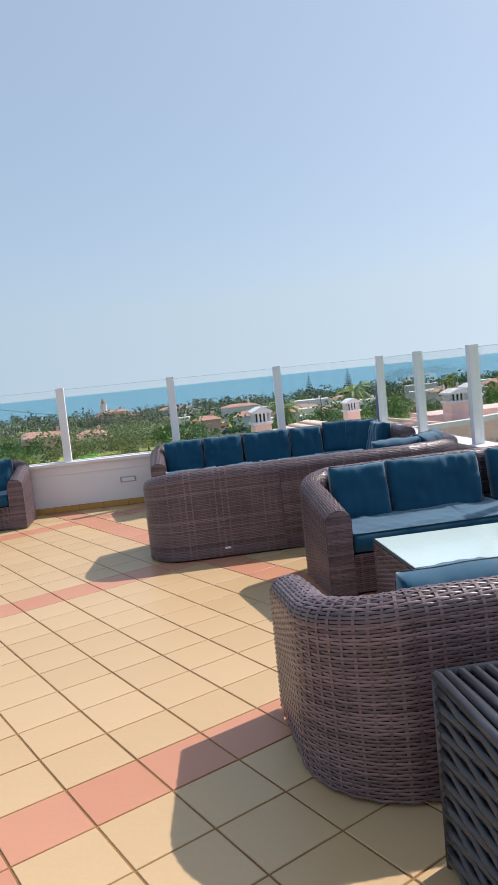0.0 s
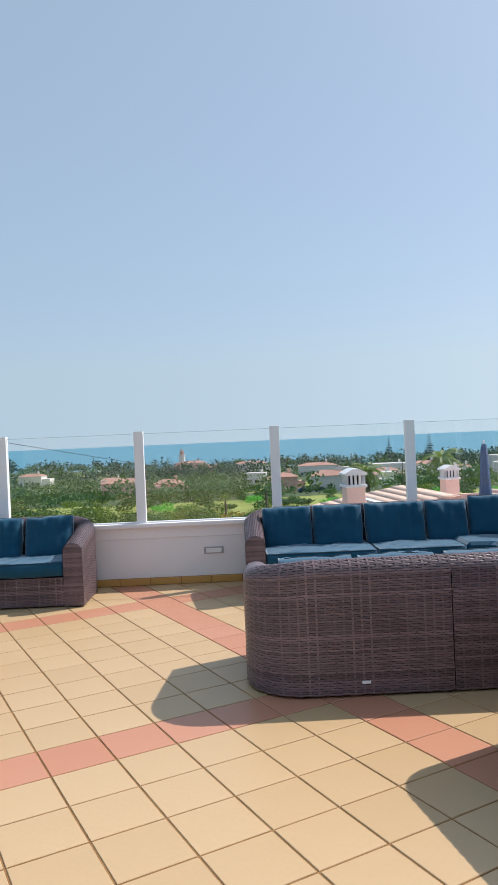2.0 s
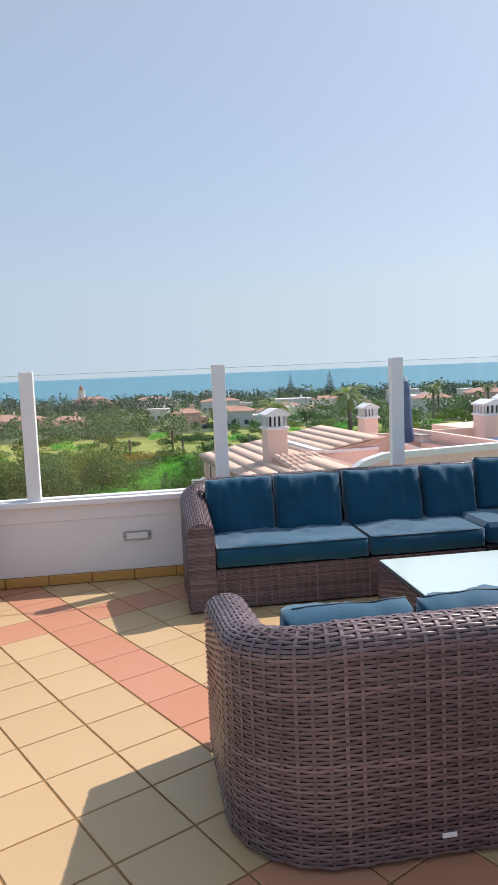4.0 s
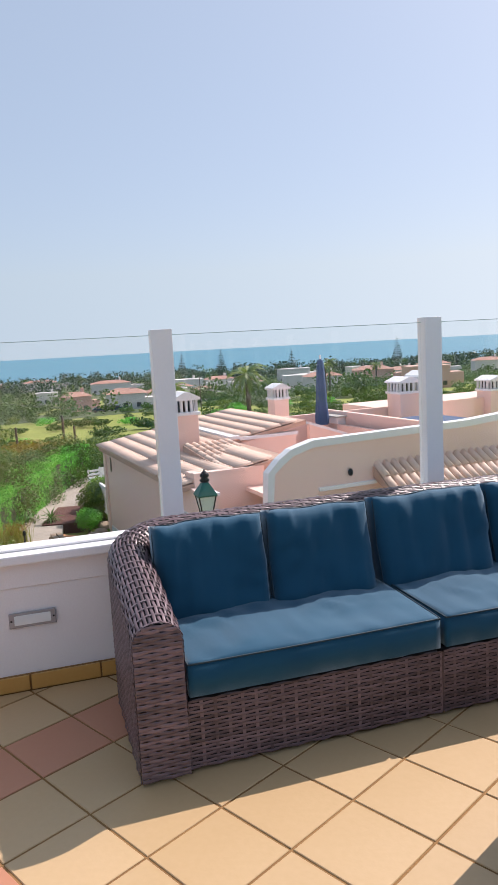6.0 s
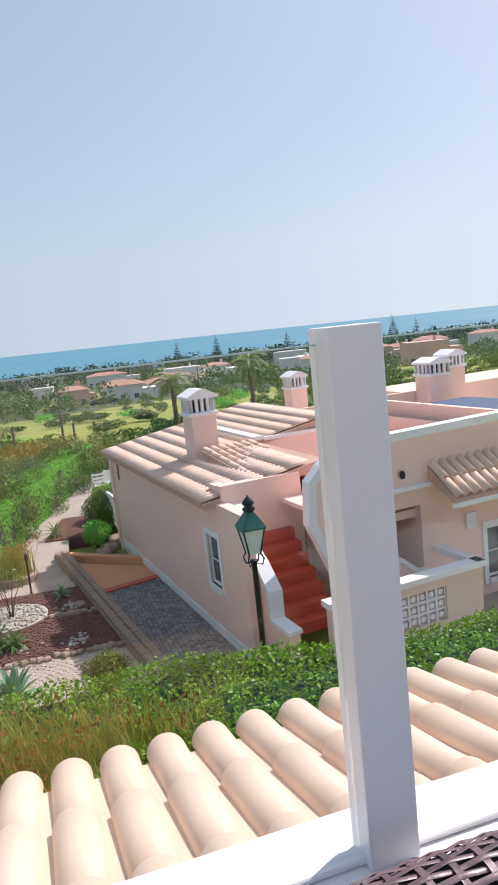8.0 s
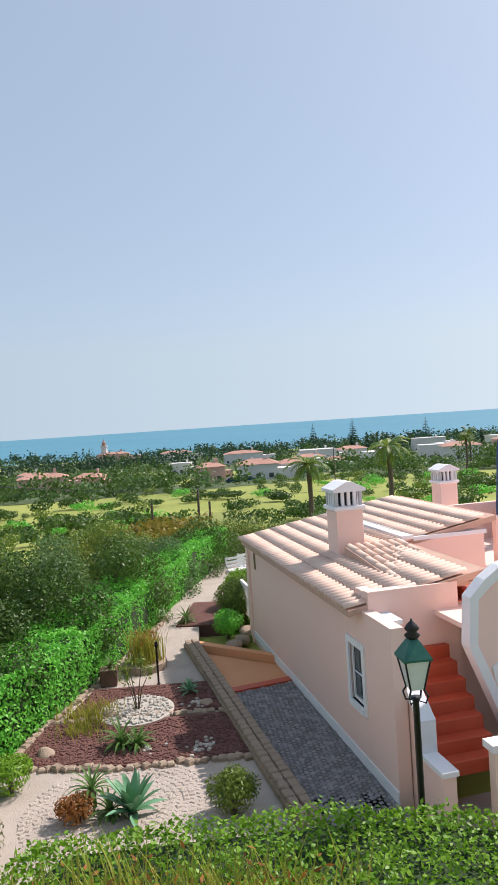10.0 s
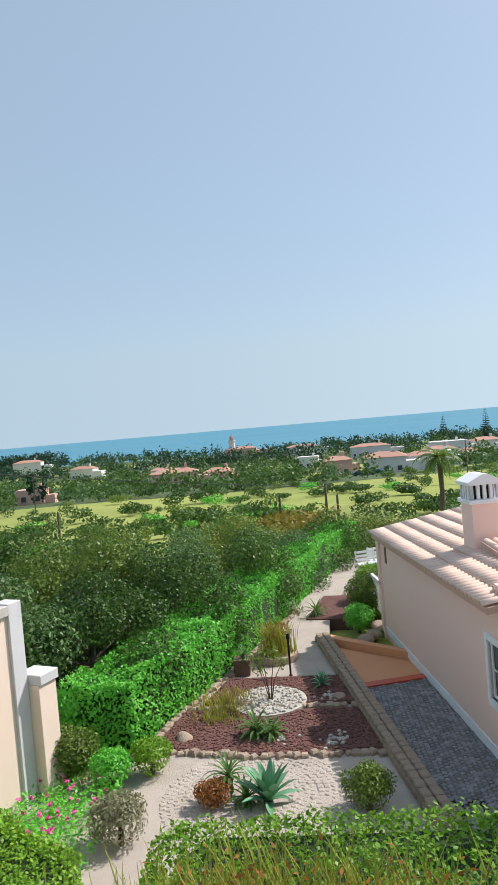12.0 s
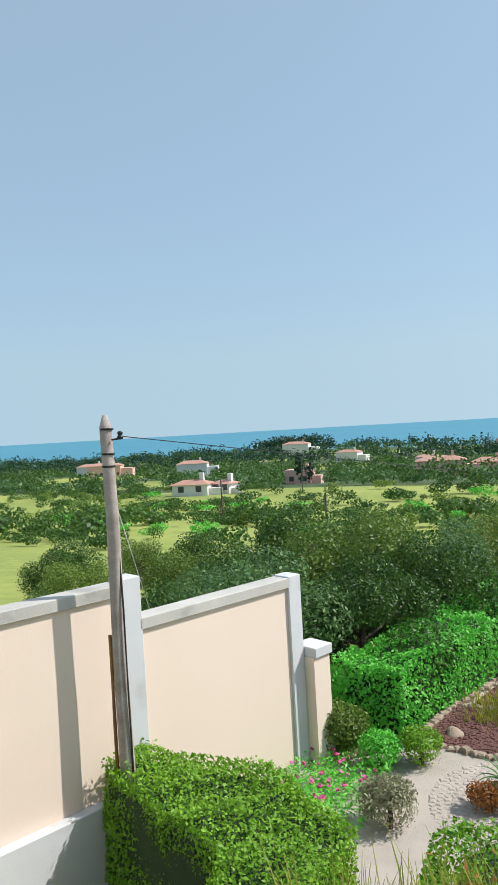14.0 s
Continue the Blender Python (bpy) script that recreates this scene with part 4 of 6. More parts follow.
def roof_z(r):
    return -1.24 + SLOPE * (r + 0.22)


hpart("roof", prism([(-0.22, -1.37), (2.2, roof_z(2.2) - 0.14), (4.2, roof_z(4.2) - 0.14), (4.2, roof_z(4.2) - 0.03), (-0.22, -1.27)], "y", 3.9, 8.36), ROOF_BASE)
hpart("roof_lower", prism([(-0.22, -1.37), (2.15, roof_z(2.15) - 0.14), (2.15, roof_z(2.15) - 0.03), (-0.22, -1.27)], "y", 1.02, 3.898), ROOF_BASE)
ROOF_PIECE = barrel_mesh("roof_tile", 0.072, 0.46, ROOF_TILE, 7, 0.94)
slope_deg = math.degrees(math.atan(SLOPE))


def roof_tiles(parent, r0, r1, u0, u1, z_of, step=0.172, course=0.42):
    u = u0 + step / 2
    while u < u1:
        r = r0
        while r < r1:
            part_of("roof_tile", ROOF_PIECE, parent, m=pose(r + 0.44, u, z_of(r + 0.44) - 0.005, 0, 0, -90) @ pose(0, 0, 0, slope_deg - 1.6, 0, 0))
            r += course
        u += step


roof_tiles(HOUSE, -0.26, 1.75, 1.04, 8.36, roof_z)
roof_tiles(HOUSE, 1.84, 3.6, 3.92, 8.36, roof_z)


# walls round the roof terrace
hpart("terrace_floor", box(2.1, 13.5, 0.16, 8.4, -2.05, -1.9), PINK_WALL)
hpart("terrace_wall", joined_boxes([(2.1, 2.28, 3.9, 8.3, -1.9, -0.84), (2.28, 3.9, 3.9, 4.08, -1.9, -0.88), (2.1, 13.5, 8.3, 8.45, -1.9, -0.93)]), PINK_WALL)
hpart("terrace_coping", joined_boxes([(2.06, 2.32, 3.86, 8.3, -0.838, -0.76), (2.322, 3.94, 3.86, 4.12, -0.878, -0.80)]), TRIM_WHITE)
hpart("block_wall", joined_boxes([(0.1, 1.62, 1.0, 1.18, -4.0, -1.02), (0.1, 0.28, 1.18, 1.5, -2, -1.04)]), PINK_WALL)
hpart("small_roof", prism([(1.2, -1.16), (3.88, -1.16), (3.88, -0.84), (1.2, -1.10)], "x", 0.85, 2.08), ROOF_BASE)
for k in range(7):
    for q in range(5):
        part_of("roof_tile", ROOF_PIECE, HOUSE, m=pose(0.95 + 0.172 * k, 3.86 - 0.44 * q, -0.85 - 0.043 * q, 5.0, 0, 0))

# stair wall with its swung white edge
STAIR_WALL = [(1.16, -1.70), (1.21, -0.99), (1.45, -0.76), (1.71, -0.59), (2.2, -0.46), (6.0, -0.41), (7.15, -0.33), (7.15, -1.40), (2.3, -1.40), (2.3, -1.62), (1.58, -2.05), (1.85, -2.98), (1.70, -3.0)]
hpart("stair_wall", prism(STAIR_WALL, "y", -0.08, 0.10), PINK_WALL)
hpart("stair_wall_trim", strip(STAIR_WALL[12:] + STAIR_WALL[:7], 0.13, -0.105, 0.125), TRIM_WHITE)
hpart("stair_soffit_trim", strip([(2.3, -1.62), (1.58, -2.05), (1.85, -2.98)], 0.09, -0.10, 0.0), TRIM_WHITE)
for k in range(11):
    hpart("step", box(0.42, 1.36, -0.45 + 0.22 * k, -0.45 + 0.22 * (k + 1) + 0.03, -3.3 + 0.19 * k, -3.1 + 0.19 * k, 0.008), STEP_RED)
for k in range(4):
    hpart("step", box(1.1 + 0.26 * k, 1.1 + 0.26 * (k + 1) + 0.03, 1.25, 2.2, -1.9 + 0.16 * k, -1.72 + 0.16 * k, 0.008), STEP_RED)
hpart("stair_side_wall", prism([(-0.9, -4.0), (-0.9, -3.02), (-0.35, -3.02), (-0.35, -2.55), (0.05, -2.20), (0.55, -1.9), (0.55, -1.42), (1.0, -1.42), (1.0, -4.0)], "x", 0.22, 0.40), PINK_WALL)
hpart("stair_side_cap", joined_boxes([(0.19, 0.43, 0.5, 1.0, -1.418, -1.35)]), TRIM_WHITE)
hpart("stair_side_cap", box(0.19, 0.43, -0.93, -0.35, -3.018, -2.95), TRIM_WHITE)
hpart("stair_side_cap", prism([(-0.36, -2.98), (-0.36, -2.50), (0.05, -2.15), (0.55, -1.86), (0.55, -1.95), (0.05, -2.24), (-0.30, -2.55), (-0.30, -2.98)], "x", 0.19, 0.43), TRIM_WHITE)

# lower front wall, porch and window
for b in [(2.30, 2.66, 0.0, 0.2, -4.2, -1.41), (2.66, 3.42, 0.0, 0.2, -1.80, -1.41), (3.42, 4.86, 0.0, 0.2, -4.2, -1.41), (4.86, 5.62, 0.0, 0.2, -4.2, -3.50), (4.86, 5.62, 0.0, 0.2, -2.50, -1.41), (5.62, 7.5, 0.0, 0.2, -4.2, -1.41), (1.3, 3.6, 1.5, 1.65, -4.2, -1.45), (3.42, 3.55, 0.2, 1.5, -4.2, -1.41), (1.2, 3.6, 0.2, 1.6, -1.5, -1.42)]:
    hpart("front_wall", box(*b), PINK_WALL)
hpart("ledge", joined_boxes([(2.28, 3.60, -0.14, 0.0, -1.47, -1.40)]), TRIM_WHITE)
hpart("entrance_door", box(1.62, 1.86, 1.44, 1.49, -4.0, -1.9), DARK_WOOD)
hpart("porch_door", joined_boxes([(2.70, 2.98, 1.44, 1.49, -4.0, -1.9)]), DARK_WOOD)
hpart("porch_wall", prism([(2.66, -4.0), (2.66, -2.62), (2.85, -2.62), (3.25, -2.95), (3.40, -2.95), (3.40, -4.0)], "y", -0.16, -0.02), PINK_WALL)
hpart("porch_wall_cap", strip([(2.66, -2.62), (2.85, -2.62), (3.25, -2.95), (3.42, -2.95)], 0.07, -0.185, 0.005), TRIM_WHITE)
house_window(HOUSE, pose(4.86, 0.0, -3.50), 0.76, 1.0, 2, "two-light window in a white surround")
hpart("meter_box", box(4.38, 4.62, -0.05, -0.002, -2.45, -2.15, 0.01), TRIM_WHITE)
hpart("number_plate", box(4.30, 4.52, -0.02, -0.002, -3.18, -3.08, 0.004), STONE)
hpart("wall_lamp", lathe([(0.03, -1.24), (0.05, -1.20), (0.05, -1.14), (0.02, -1.10)], 8), LAMP_METAL, m=pose(3.0, -0.12, 0.0))
canopy = hpart("canopy", prism([(0.0, -1.06), (-0.78, -1.60), (-0.78, -1.68), (0.0, -1.30)], "x", 3.55, 7.12), ROOF_BASE)
hpart("canopy_edge", box(3.50, 7.16, -0.80, -0.74, -1.74, -1.66), TRIM_WHITE)
CANOPY_TILE = barrel_mesh("roof_tile", 0.088, 0.5, ROOF_TILE, 7)
cs = math.degrees(math.atan2(0.54, 0.78))
for k in range(18):
    for c in range(2):
        part_of("roof_tile", CANOPY_TILE, canopy, m=pose(3.66 + k * 0.2, -0.0 - 0.36 * c, -1.05 - 0.25 * c, cs - 2, 0, 0))
hpart("garden_wall_front", joined_boxes([(0.85, 1.9, -1.10, -0.95, -4.4, -2.70), (1.9, 3.0, -1.10, -0.95, -4.4, -3.43), (3.0, 3.75, -1.10, -0.95, -4.4, -2.70), (1.9, 3.0, -1.10, -0.95, -2.86, -2.70)]), PEACH_WALL)
hpart("garden_wall_cap", joined_boxes([(0.80, 3.80, -1.15, -0.90, -2.698, -2.60), (3.64, 3.82, -1.13, 0.0, -2.698, -2.60)]), TRIM_WHITE)
lattice = joined_boxes([(1.9 + 0.18 * k, 1.94 + 0.18 * k, -1.06, -1.0, -3.43, -2.86) for k in range(7)] + [(1.9, 3.0, -1.055, -1.005, -3.26 + 0.19 * k, -3.22 + 0.19 * k) for k in range(2)])
hpart("lattice", lattice, TRIM_WHITE)
for k in range(6):
    for q in range(3):
        hpart("lattice_flower", lathe([(0.055, -0.02), (0.055, 0.02)], 6), TRIM_WHITE, m=pose(2.01 + 0.18 * k, -1.03, -3.34 + 0.19 * q, 90, 0, 0))

# the next unit of the row
SECOND = [(p + 5.95, q - 0.05) for p, q in STAIR_WALL]
hpart("stair_wall", prism(SECOND, "y", 0.55, 0.73), PINK_WALL)
hpart("stair_wall_trim", strip(SECOND[12:] + SECOND[:7], 0.13, 0.525, 0.755), TRIM_WHITE)
for b in [(8.3, 14.0, 0.62, 0.8, -4.3, -1.4), (7.3, 7.5, -0.5, 0.6, -4.3, -2.9)]:
    hpart("front_wall", box(*b), PINK_WALL)
for k in range(11):
    hpart("step", box(6.5, 7.3, 0.2 + 0.24 * k, 0.47 + 0.24 * k, -3.4 + 0.17 * k, -3.22 + 0.17 * k, 0.008), STEP_RED)
hpart("divider_wall", joined_boxes([(7.2, 7.35, 0.1, 8.3, -1.9, -0.80), (6.9, 7.0, 3.0, 8.3, -1.9, -1.15)]), PINK_WALL)
hpart("terrace_divider", prism([(5.0, -1.9), (5.0, -0.78), (6.2, -1.2), (6.2, -1.9)], "y", 5.2, 5.35), PINK_WALL)
hpart("terrace_divider_cap", strip([(5.0, -0.78), (6.2, -1.2)], 0.06, 5.17, 5.38), TRIM_WHITE)
hpart("water_tank", box(6.9, 7.7, 6.9, 7.6, -1.9, -0.95, 0.03), TRIM_WHITE)
hpart("tank_roof", box(6.8, 7.8, 6.8, 7.7, -0.95, -0.90, 0.01), CONCRETE)
hpart("pool_cover", box(8.2, 10.8, 4.2, 7.2, -1.35, -1.2, 0.02), UMBRELLA)
hpart("far_wing_wall", joined_boxes([(2.6, 9.2, 8.6, 11.4, -5.5, -1.42), (9.6, 20.0, 8.6, 11.0, -4.5, -0.98)]), PINK_WALL)
hpart("far_wing_roof", prism([(2.8, -1.42), (5.4, -1.42), (4.2, -1.02)], "y", 8.7, 11.6), ROOF_BASE)


def chimney(parent, r, u, base, top, w=0.52):
    h = top - base
    body = hpart("chimney", box(-w / 2, w / 2, -w / 2, w / 2, 0, h - 0.56, 0.01), PINK_WALL, parent, "square pink chimney with a white slotted lantern top", pose(r, u, base))
    z = h - 0.56
    part("collar", box(-w / 2 - 0.05, w / 2 + 0.05, -w / 2 - 0.05, w / 2 + 0.05, z, z + 0.08, 0.012), TRIM_WHITE, body)
    part("inner", box(-w / 2 + 0.12, w / 2 - 0.12, -w / 2 + 0.12, w / 2 - 0.12, z + 0.08, z + 0.36), LAMP_METAL, body)
    n = 5
    for k in range(n):
        f = -w / 2 + 0.03 + (w - 0.06) * k / (n - 1)
        for x, y in ((f, -w / 2 + 0.03), (f, w / 2 - 0.03), (-w / 2 + 0.03, f), (w / 2 - 0.03, f)):
            part("slat", box(x - 0.03, x + 0.03, y - 0.03, y + 0.03, z + 0.081, z + 0.36), TRIM_WHITE, body)
    part("cap", prism([(-w / 2 - 0.06, z + 0.361), (w / 2 + 0.06, z + 0.361), (w / 2 + 0.06, z + 0.42), (0.06, z + 0.56), (-0.06, z + 0.56), (-w / 2 - 0.06, z + 0.42)], "y", -w / 2 - 0.06, w / 2 + 0.06), TRIM_WHITE, body)
    return body


for k in range(14):
    part_of("roof_tile", ROOF_PIECE, HOUSE, m=pose(4.35 - 0.02 * k, 8.8 + 0.2 * k, -0.98, 0, 0, -90) @ pose(0, 0, 0, 14, 0, 0))
    part_of("roof_tile", ROOF_PIECE, HOUSE, m=pose(3.92 - 0.02 * k, 8.8 + 0.2 * k, -1.11, 0, 0, -90) @ pose(0, 0, 0, 14, 0, 0))
chimney(HOUSE, 1.06, 4.3, -1.15, 0.40, 0.56)
chimney(HOUSE, 6.66, 10.5, -1.4, 0.02, 0.56)
chimney(HOUSE, 10.1, 7.9, -1.9, 0.08, 0.75)
chimney(HOUSE, 10.9, 8.0, -1.9, 0.24, 0.62)
chimney(HOUSE, 14.6, 8.6, -1.9, -0.18, 0.75)


def closed_umbrella():
    u = thing("parasol", "tall closed blue parasol on the house terrace", "parasol", (2.79 + 6.55 * math.cos(radians(6.5)) - 7.2 * math.sin(radians(6.5)), 18.6 + 6.55 * math.sin(radians(6.5)) + 7.2 * math.cos(radians(6.5)), -1.9))
    part("pole", tube([(0, 0, 0.0), (0, 0, 2.9)], 0.03, 8), TRIM_WHITE, u)
    bm = bmesh.new()
    sides, rings = 20, [(0.19, 0.75), (0.20, 0.95), (0.165, 1.4), (0.135, 2.0), (0.11, 2.5), (0.085, 2.72), (0.02, 2.78)]
    loops = [[bm.verts.new((r * (1 + 0.16 * math.cos(5 * 2 * math.pi * k / sides)) * math.cos(2 * math.pi * k / sides), r * (1 + 0.16 * math.cos(5 * 2 * math.pi * k / sides)) * math.sin(2 * math.pi * k / sides), z)) for k in range(sides)] for r, z in rings]
    for lo, hi in zip(loops, loops[1:]):
        for k in range(sides):
            bm.faces.new((lo[k], lo[(k + 1) % sides], hi[(k + 1) % sides], hi[k]))
    part("canopy", bm, UMBRELLA, u, "furled blue canvas", smooth=True)
    part("base", lathe([(0.28, 0), (0.28, 0.06), (0.06, 0.10), (0.05, 0.3)], 16), CONCRETE, u)


closed_umbrella()


# ---- street lamp ----
def street_lamp():
    s = thing("street_lamp", "black iron street lamp with a green-roofed lantern", "street lamp", (1.96, 15.27, GZ - 0.15))
    part("post", lathe([(0.10, 0), (0.10, 0.25), (0.06, 0.4), (0.042, 0.9), (0.055, 0.95), (0.035, 1.0), (0.03, 3.02), (0.05, 3.06)], 12), LAMP_METAL, s, smooth=True)
    for k in range(4):
        a = math.pi / 4 + k * math.pi / 2
        part("bracket", tube([(0.02 * math.cos(a), 0.02 * math.sin(a), 3.03), (0.10 * math.cos(a), 0.10 * math.sin(a), 3.02), (0.125 * math.cos(a), 0.125 * math.sin(a), 3.09), (0.09 * math.cos(a), 0.09 * math.sin(a), 3.14)], 0.009, 6), LAMP_METAL, s)
        part("corner_bar", tube([(0.09 * math.cos(a), 0.09 * math.sin(a), 3.14), (0.165 * math.cos(a), 0.165 * math.sin(a), 3.42)], 0.009, 6), LAMP_METAL, s)
    part("glass", lathe([(0.085, 3.14), (0.157, 3.42)], 4), LAMP_GLASS, s, "milky lantern glass", pose(0, 0, 0, 0, 0, 45))
    part("roof", lathe([(0.19, 3.42), (0.19, 3.44), (0.075, 3.58), (0.055, 3.60)], 4), LAMP_GREEN, s, "green patinated roof", pose(0, 0, 0, 0, 0, 45))
    part("finial", lathe([(0.05, 3.60), (0.075, 3.63), (0.04, 3.66), (0.07, 3.69), (0.045, 3.73), (0.012, 3.76), (0.01, 3.78)], 10), LAMP_METAL, s, smooth=True)


street_lamp()


# ---- boundary wall on the field side ----
def boundary_wall():
    a, b = Vector((-4.75, 19.72)), Vector((-5.92, 16.87))
    d = (b - a).normalized()
    yaw = math.degrees(math.atan2(d.y, d.x))
    w = thing("boundary_wall", "tall peach rendered boundary wall with pale copings and piers", "wall", (a.x, a.y, 0), yaw, kind="structure")
    length = (b - a).length
    t = 0.11
    part("panel", box(0.1, length - 0.1, -t, t, -4.1, -0.86), PEACH_WALL, w)
    part("coping", box(0.1, length - 0.1, -t - 0.05, t + 0.05, -0.858, -0.70, 0.01), CONCRETE, w)
    for s, top in ((0.0, -0.68), (length, -0.14)):
        part("pier", box(s - 0.14, s + 0.14, -t - 0.05, t + 0.05, -4.1, top, 0.008), PIER, w)
    part("panel", box(length + 0.14, length + 7.0, -t, t, -4.1, -0.36), PEACH_WALL, w)
    part("coping", box(length + 0.14, length + 7.0, -t - 0.05, t + 0.05, -0.358, -0.20, 0.01), CONCRETE, w)
    part("plinth", box(length + 0.3, length + 7.0, t, t + 0.16, -4.1, -2.85, 0.01), PIER, w)
    part("end_block", box(-0.52, -0.142, -0.05, 0.36, -4.1, -2.02), PEACH_WALL, w)
    part("end_coping", box(-0.56, -0.142, -0.09, 0.40, -2.018, -1.86, 0.01), PIER, w)


boundary_wall()


def utility_pole():
    p = thing("utility_pole", "weathered grey wooden utility pole with wires", "utility pole", (-5.59, 16.22, GZ - 0.15))
    part("shaft", tube([(0.0, 0, 0), (0.01, 0, 1.5), (-0.01, 0, 3.0), (0.01, 0, 4.6), (-0.015, 0, 5.78), (-0.015, 0, 5.92)], [0.10, 0.093, 0.086, 0.080, 0.074, 0.03], 14), POLE_WOOD, p, smooth=True)
    for z in (5.3, 5.45, 5.75):
        part("band", lathe([(0.08, z - 0.012), (0.084, z), (0.08, z + 0.012)], 12), LAMP_METAL, p)
    part("bracket", tube([(0.08, -0.02, 5.62), (0.22, -0.03, 5.63)], 0.012, 6), LAMP_METAL, p)
    part("insulator", lathe([(0.03, 0), (0.04, 0.03), (0.025, 0.05), (0.035, 0.08), (0.015, 0.10)], 10), LAMP_METAL, p, m=pose(0.21, -0.03, 5.62))
    part("conduit", tube([(-0.11, -0.05, 0.6), (-0.105, -0.05, 2.2), (-0.09, -0.06, 3.1), (-0.10, -0.05, 3.25)], 0.022, 8), RUST, p, "rusty cable conduit")
    part("cable", tube([(0.11, -0.03, 0.8), (0.105, -0.03, 2.4), (0.10, -0.02, 3.6), (0.07, 0, 4.2)], 0.012, 6), CABLE, p)
    far = [(0.2 + (34 - 0.2) * f, -0.03 + 70 * f, 5.66 - 6.5 * f - 5.0 * f * (1 - f)) for f in np.linspace(0, 1, 14)]
    part("wire", tube(far, 0.006, 5), CABLE, p)
    part("guy_wire", tube([(-0.05, 0.05, 5.1), (-2.2, 4.2, 2.2), (-3.6, 7.0, -0.2)], 0.009, 5), TRIM_WHITE, p)


utility_pole()


# ---- hedges and garden plants ----
def hedge(name, outline, z0, z1, mat, label, leaf=0.065, density=900, seed=1, rough=0.10):
    """A clipped hedge: a core coloured dark as the shade inside, and a skin of leaves, uneven on top."""
    h = thing(name, label, "hedge", (0, 0, 0))
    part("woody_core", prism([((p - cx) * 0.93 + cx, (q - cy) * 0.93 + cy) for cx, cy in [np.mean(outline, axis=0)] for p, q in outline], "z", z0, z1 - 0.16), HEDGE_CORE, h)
    g = np.random.default_rng(seed)
    c, nrm = [], []
    xs, ys = [p for p, _ in outline], [q for _, q in outline]
    area = (max(xs) - min(xs)) * (max(ys) - min(ys))
    for _ in range(int(area * density)):
        x, y = g.uniform(min(xs), max(xs)), g.uniform(min(ys), max(ys))
        if inside(outline, x, y):
            z = z1 + rough * noise.noise(Vector((x * 1.7, y * 1.7, seed))) + 0.05 * noise.noise(Vector((x * 7, y * 7, seed))) + g.normal(0, 0.03)
            c.append((x, y, z - abs(g.normal(0, 0.05))))
            nrm.append((0, 0, 1))
    for (ax, ay), (bx, by) in zip(outline, outline[1:] + outline[:1]):
        length = math.dist((ax, ay), (bx, by))
        n = Vector((by - ay, ax - bx)).normalized()
        mid = Vector(((ax + bx) / 2 + n.x * 0.05, (ay + by) / 2 + n.y * 0.05))
        if inside(outline, mid.x, mid.y):
            n = -n
        for _ in range(int(length * (z1 - z0) * density)):
            f = g.random()
            z = z0 + (z1 - z0) * g.random()
            x, y = ax + (bx - ax) * f, ay + (by - ay) * f
            o = 0.08 * noise.noise(Vector((x * 1.5, y * 1.5, z * 1.5))) - abs(g.normal(0, 0.05))
            c.append((x + n.x * o, y + n.y * o, z))
            nrm.append((n.x, n.y, 0.3))
    part_of("leaves", quads_mesh("leaves", leaf_quads(np.array(c), np.array(nrm), leaf, 0.7, 0.55, seed), mat), h)
    return h


hedge("clipped_hedge", [(-1.64, 12.9), (-1.68, 14.85), (-1.49, 15.22), (1.13, 15.13), (1.86, 14.98), (2.5, 14.72), (3.4, 14.50), (6.4, 14.55), (6.4, 13.0)], -3.9, -1.71, LEAF_HEDGE, "wide clipped green hedge beside the garden path", 0.052, 1500, 2)
hedge("clipped_hedge", [(-5.90, 16.10), (-5.82, 16.85), (-3.85, 16.80), (-2.62, 15.85), (-2.7, 14.6), (-3.5, 14.2), (-3.77, 15.1)], -3.9, -2.34, LEAF_HEDGE, "clipped green hedge beneath the boundary wall", 0.055, 1900, 4, 0.14)
hedge("ivy_hedge", [(-4.55, 20.85), (-3.32, 21.2), (-2.35, 23.6), (-1.45, 26.4), (-0.6, 29.4), (0.5, 33.2), (2.2, 38.0), (1.2, 38.4), (-0.6, 33.8), (-2.2, 29.2), (-3.5, 25.4)], -4.0, -2.55, LEAF_IVY, "bright green ivy-clad hedge along the path", 0.085, 760, 6, 0.25)


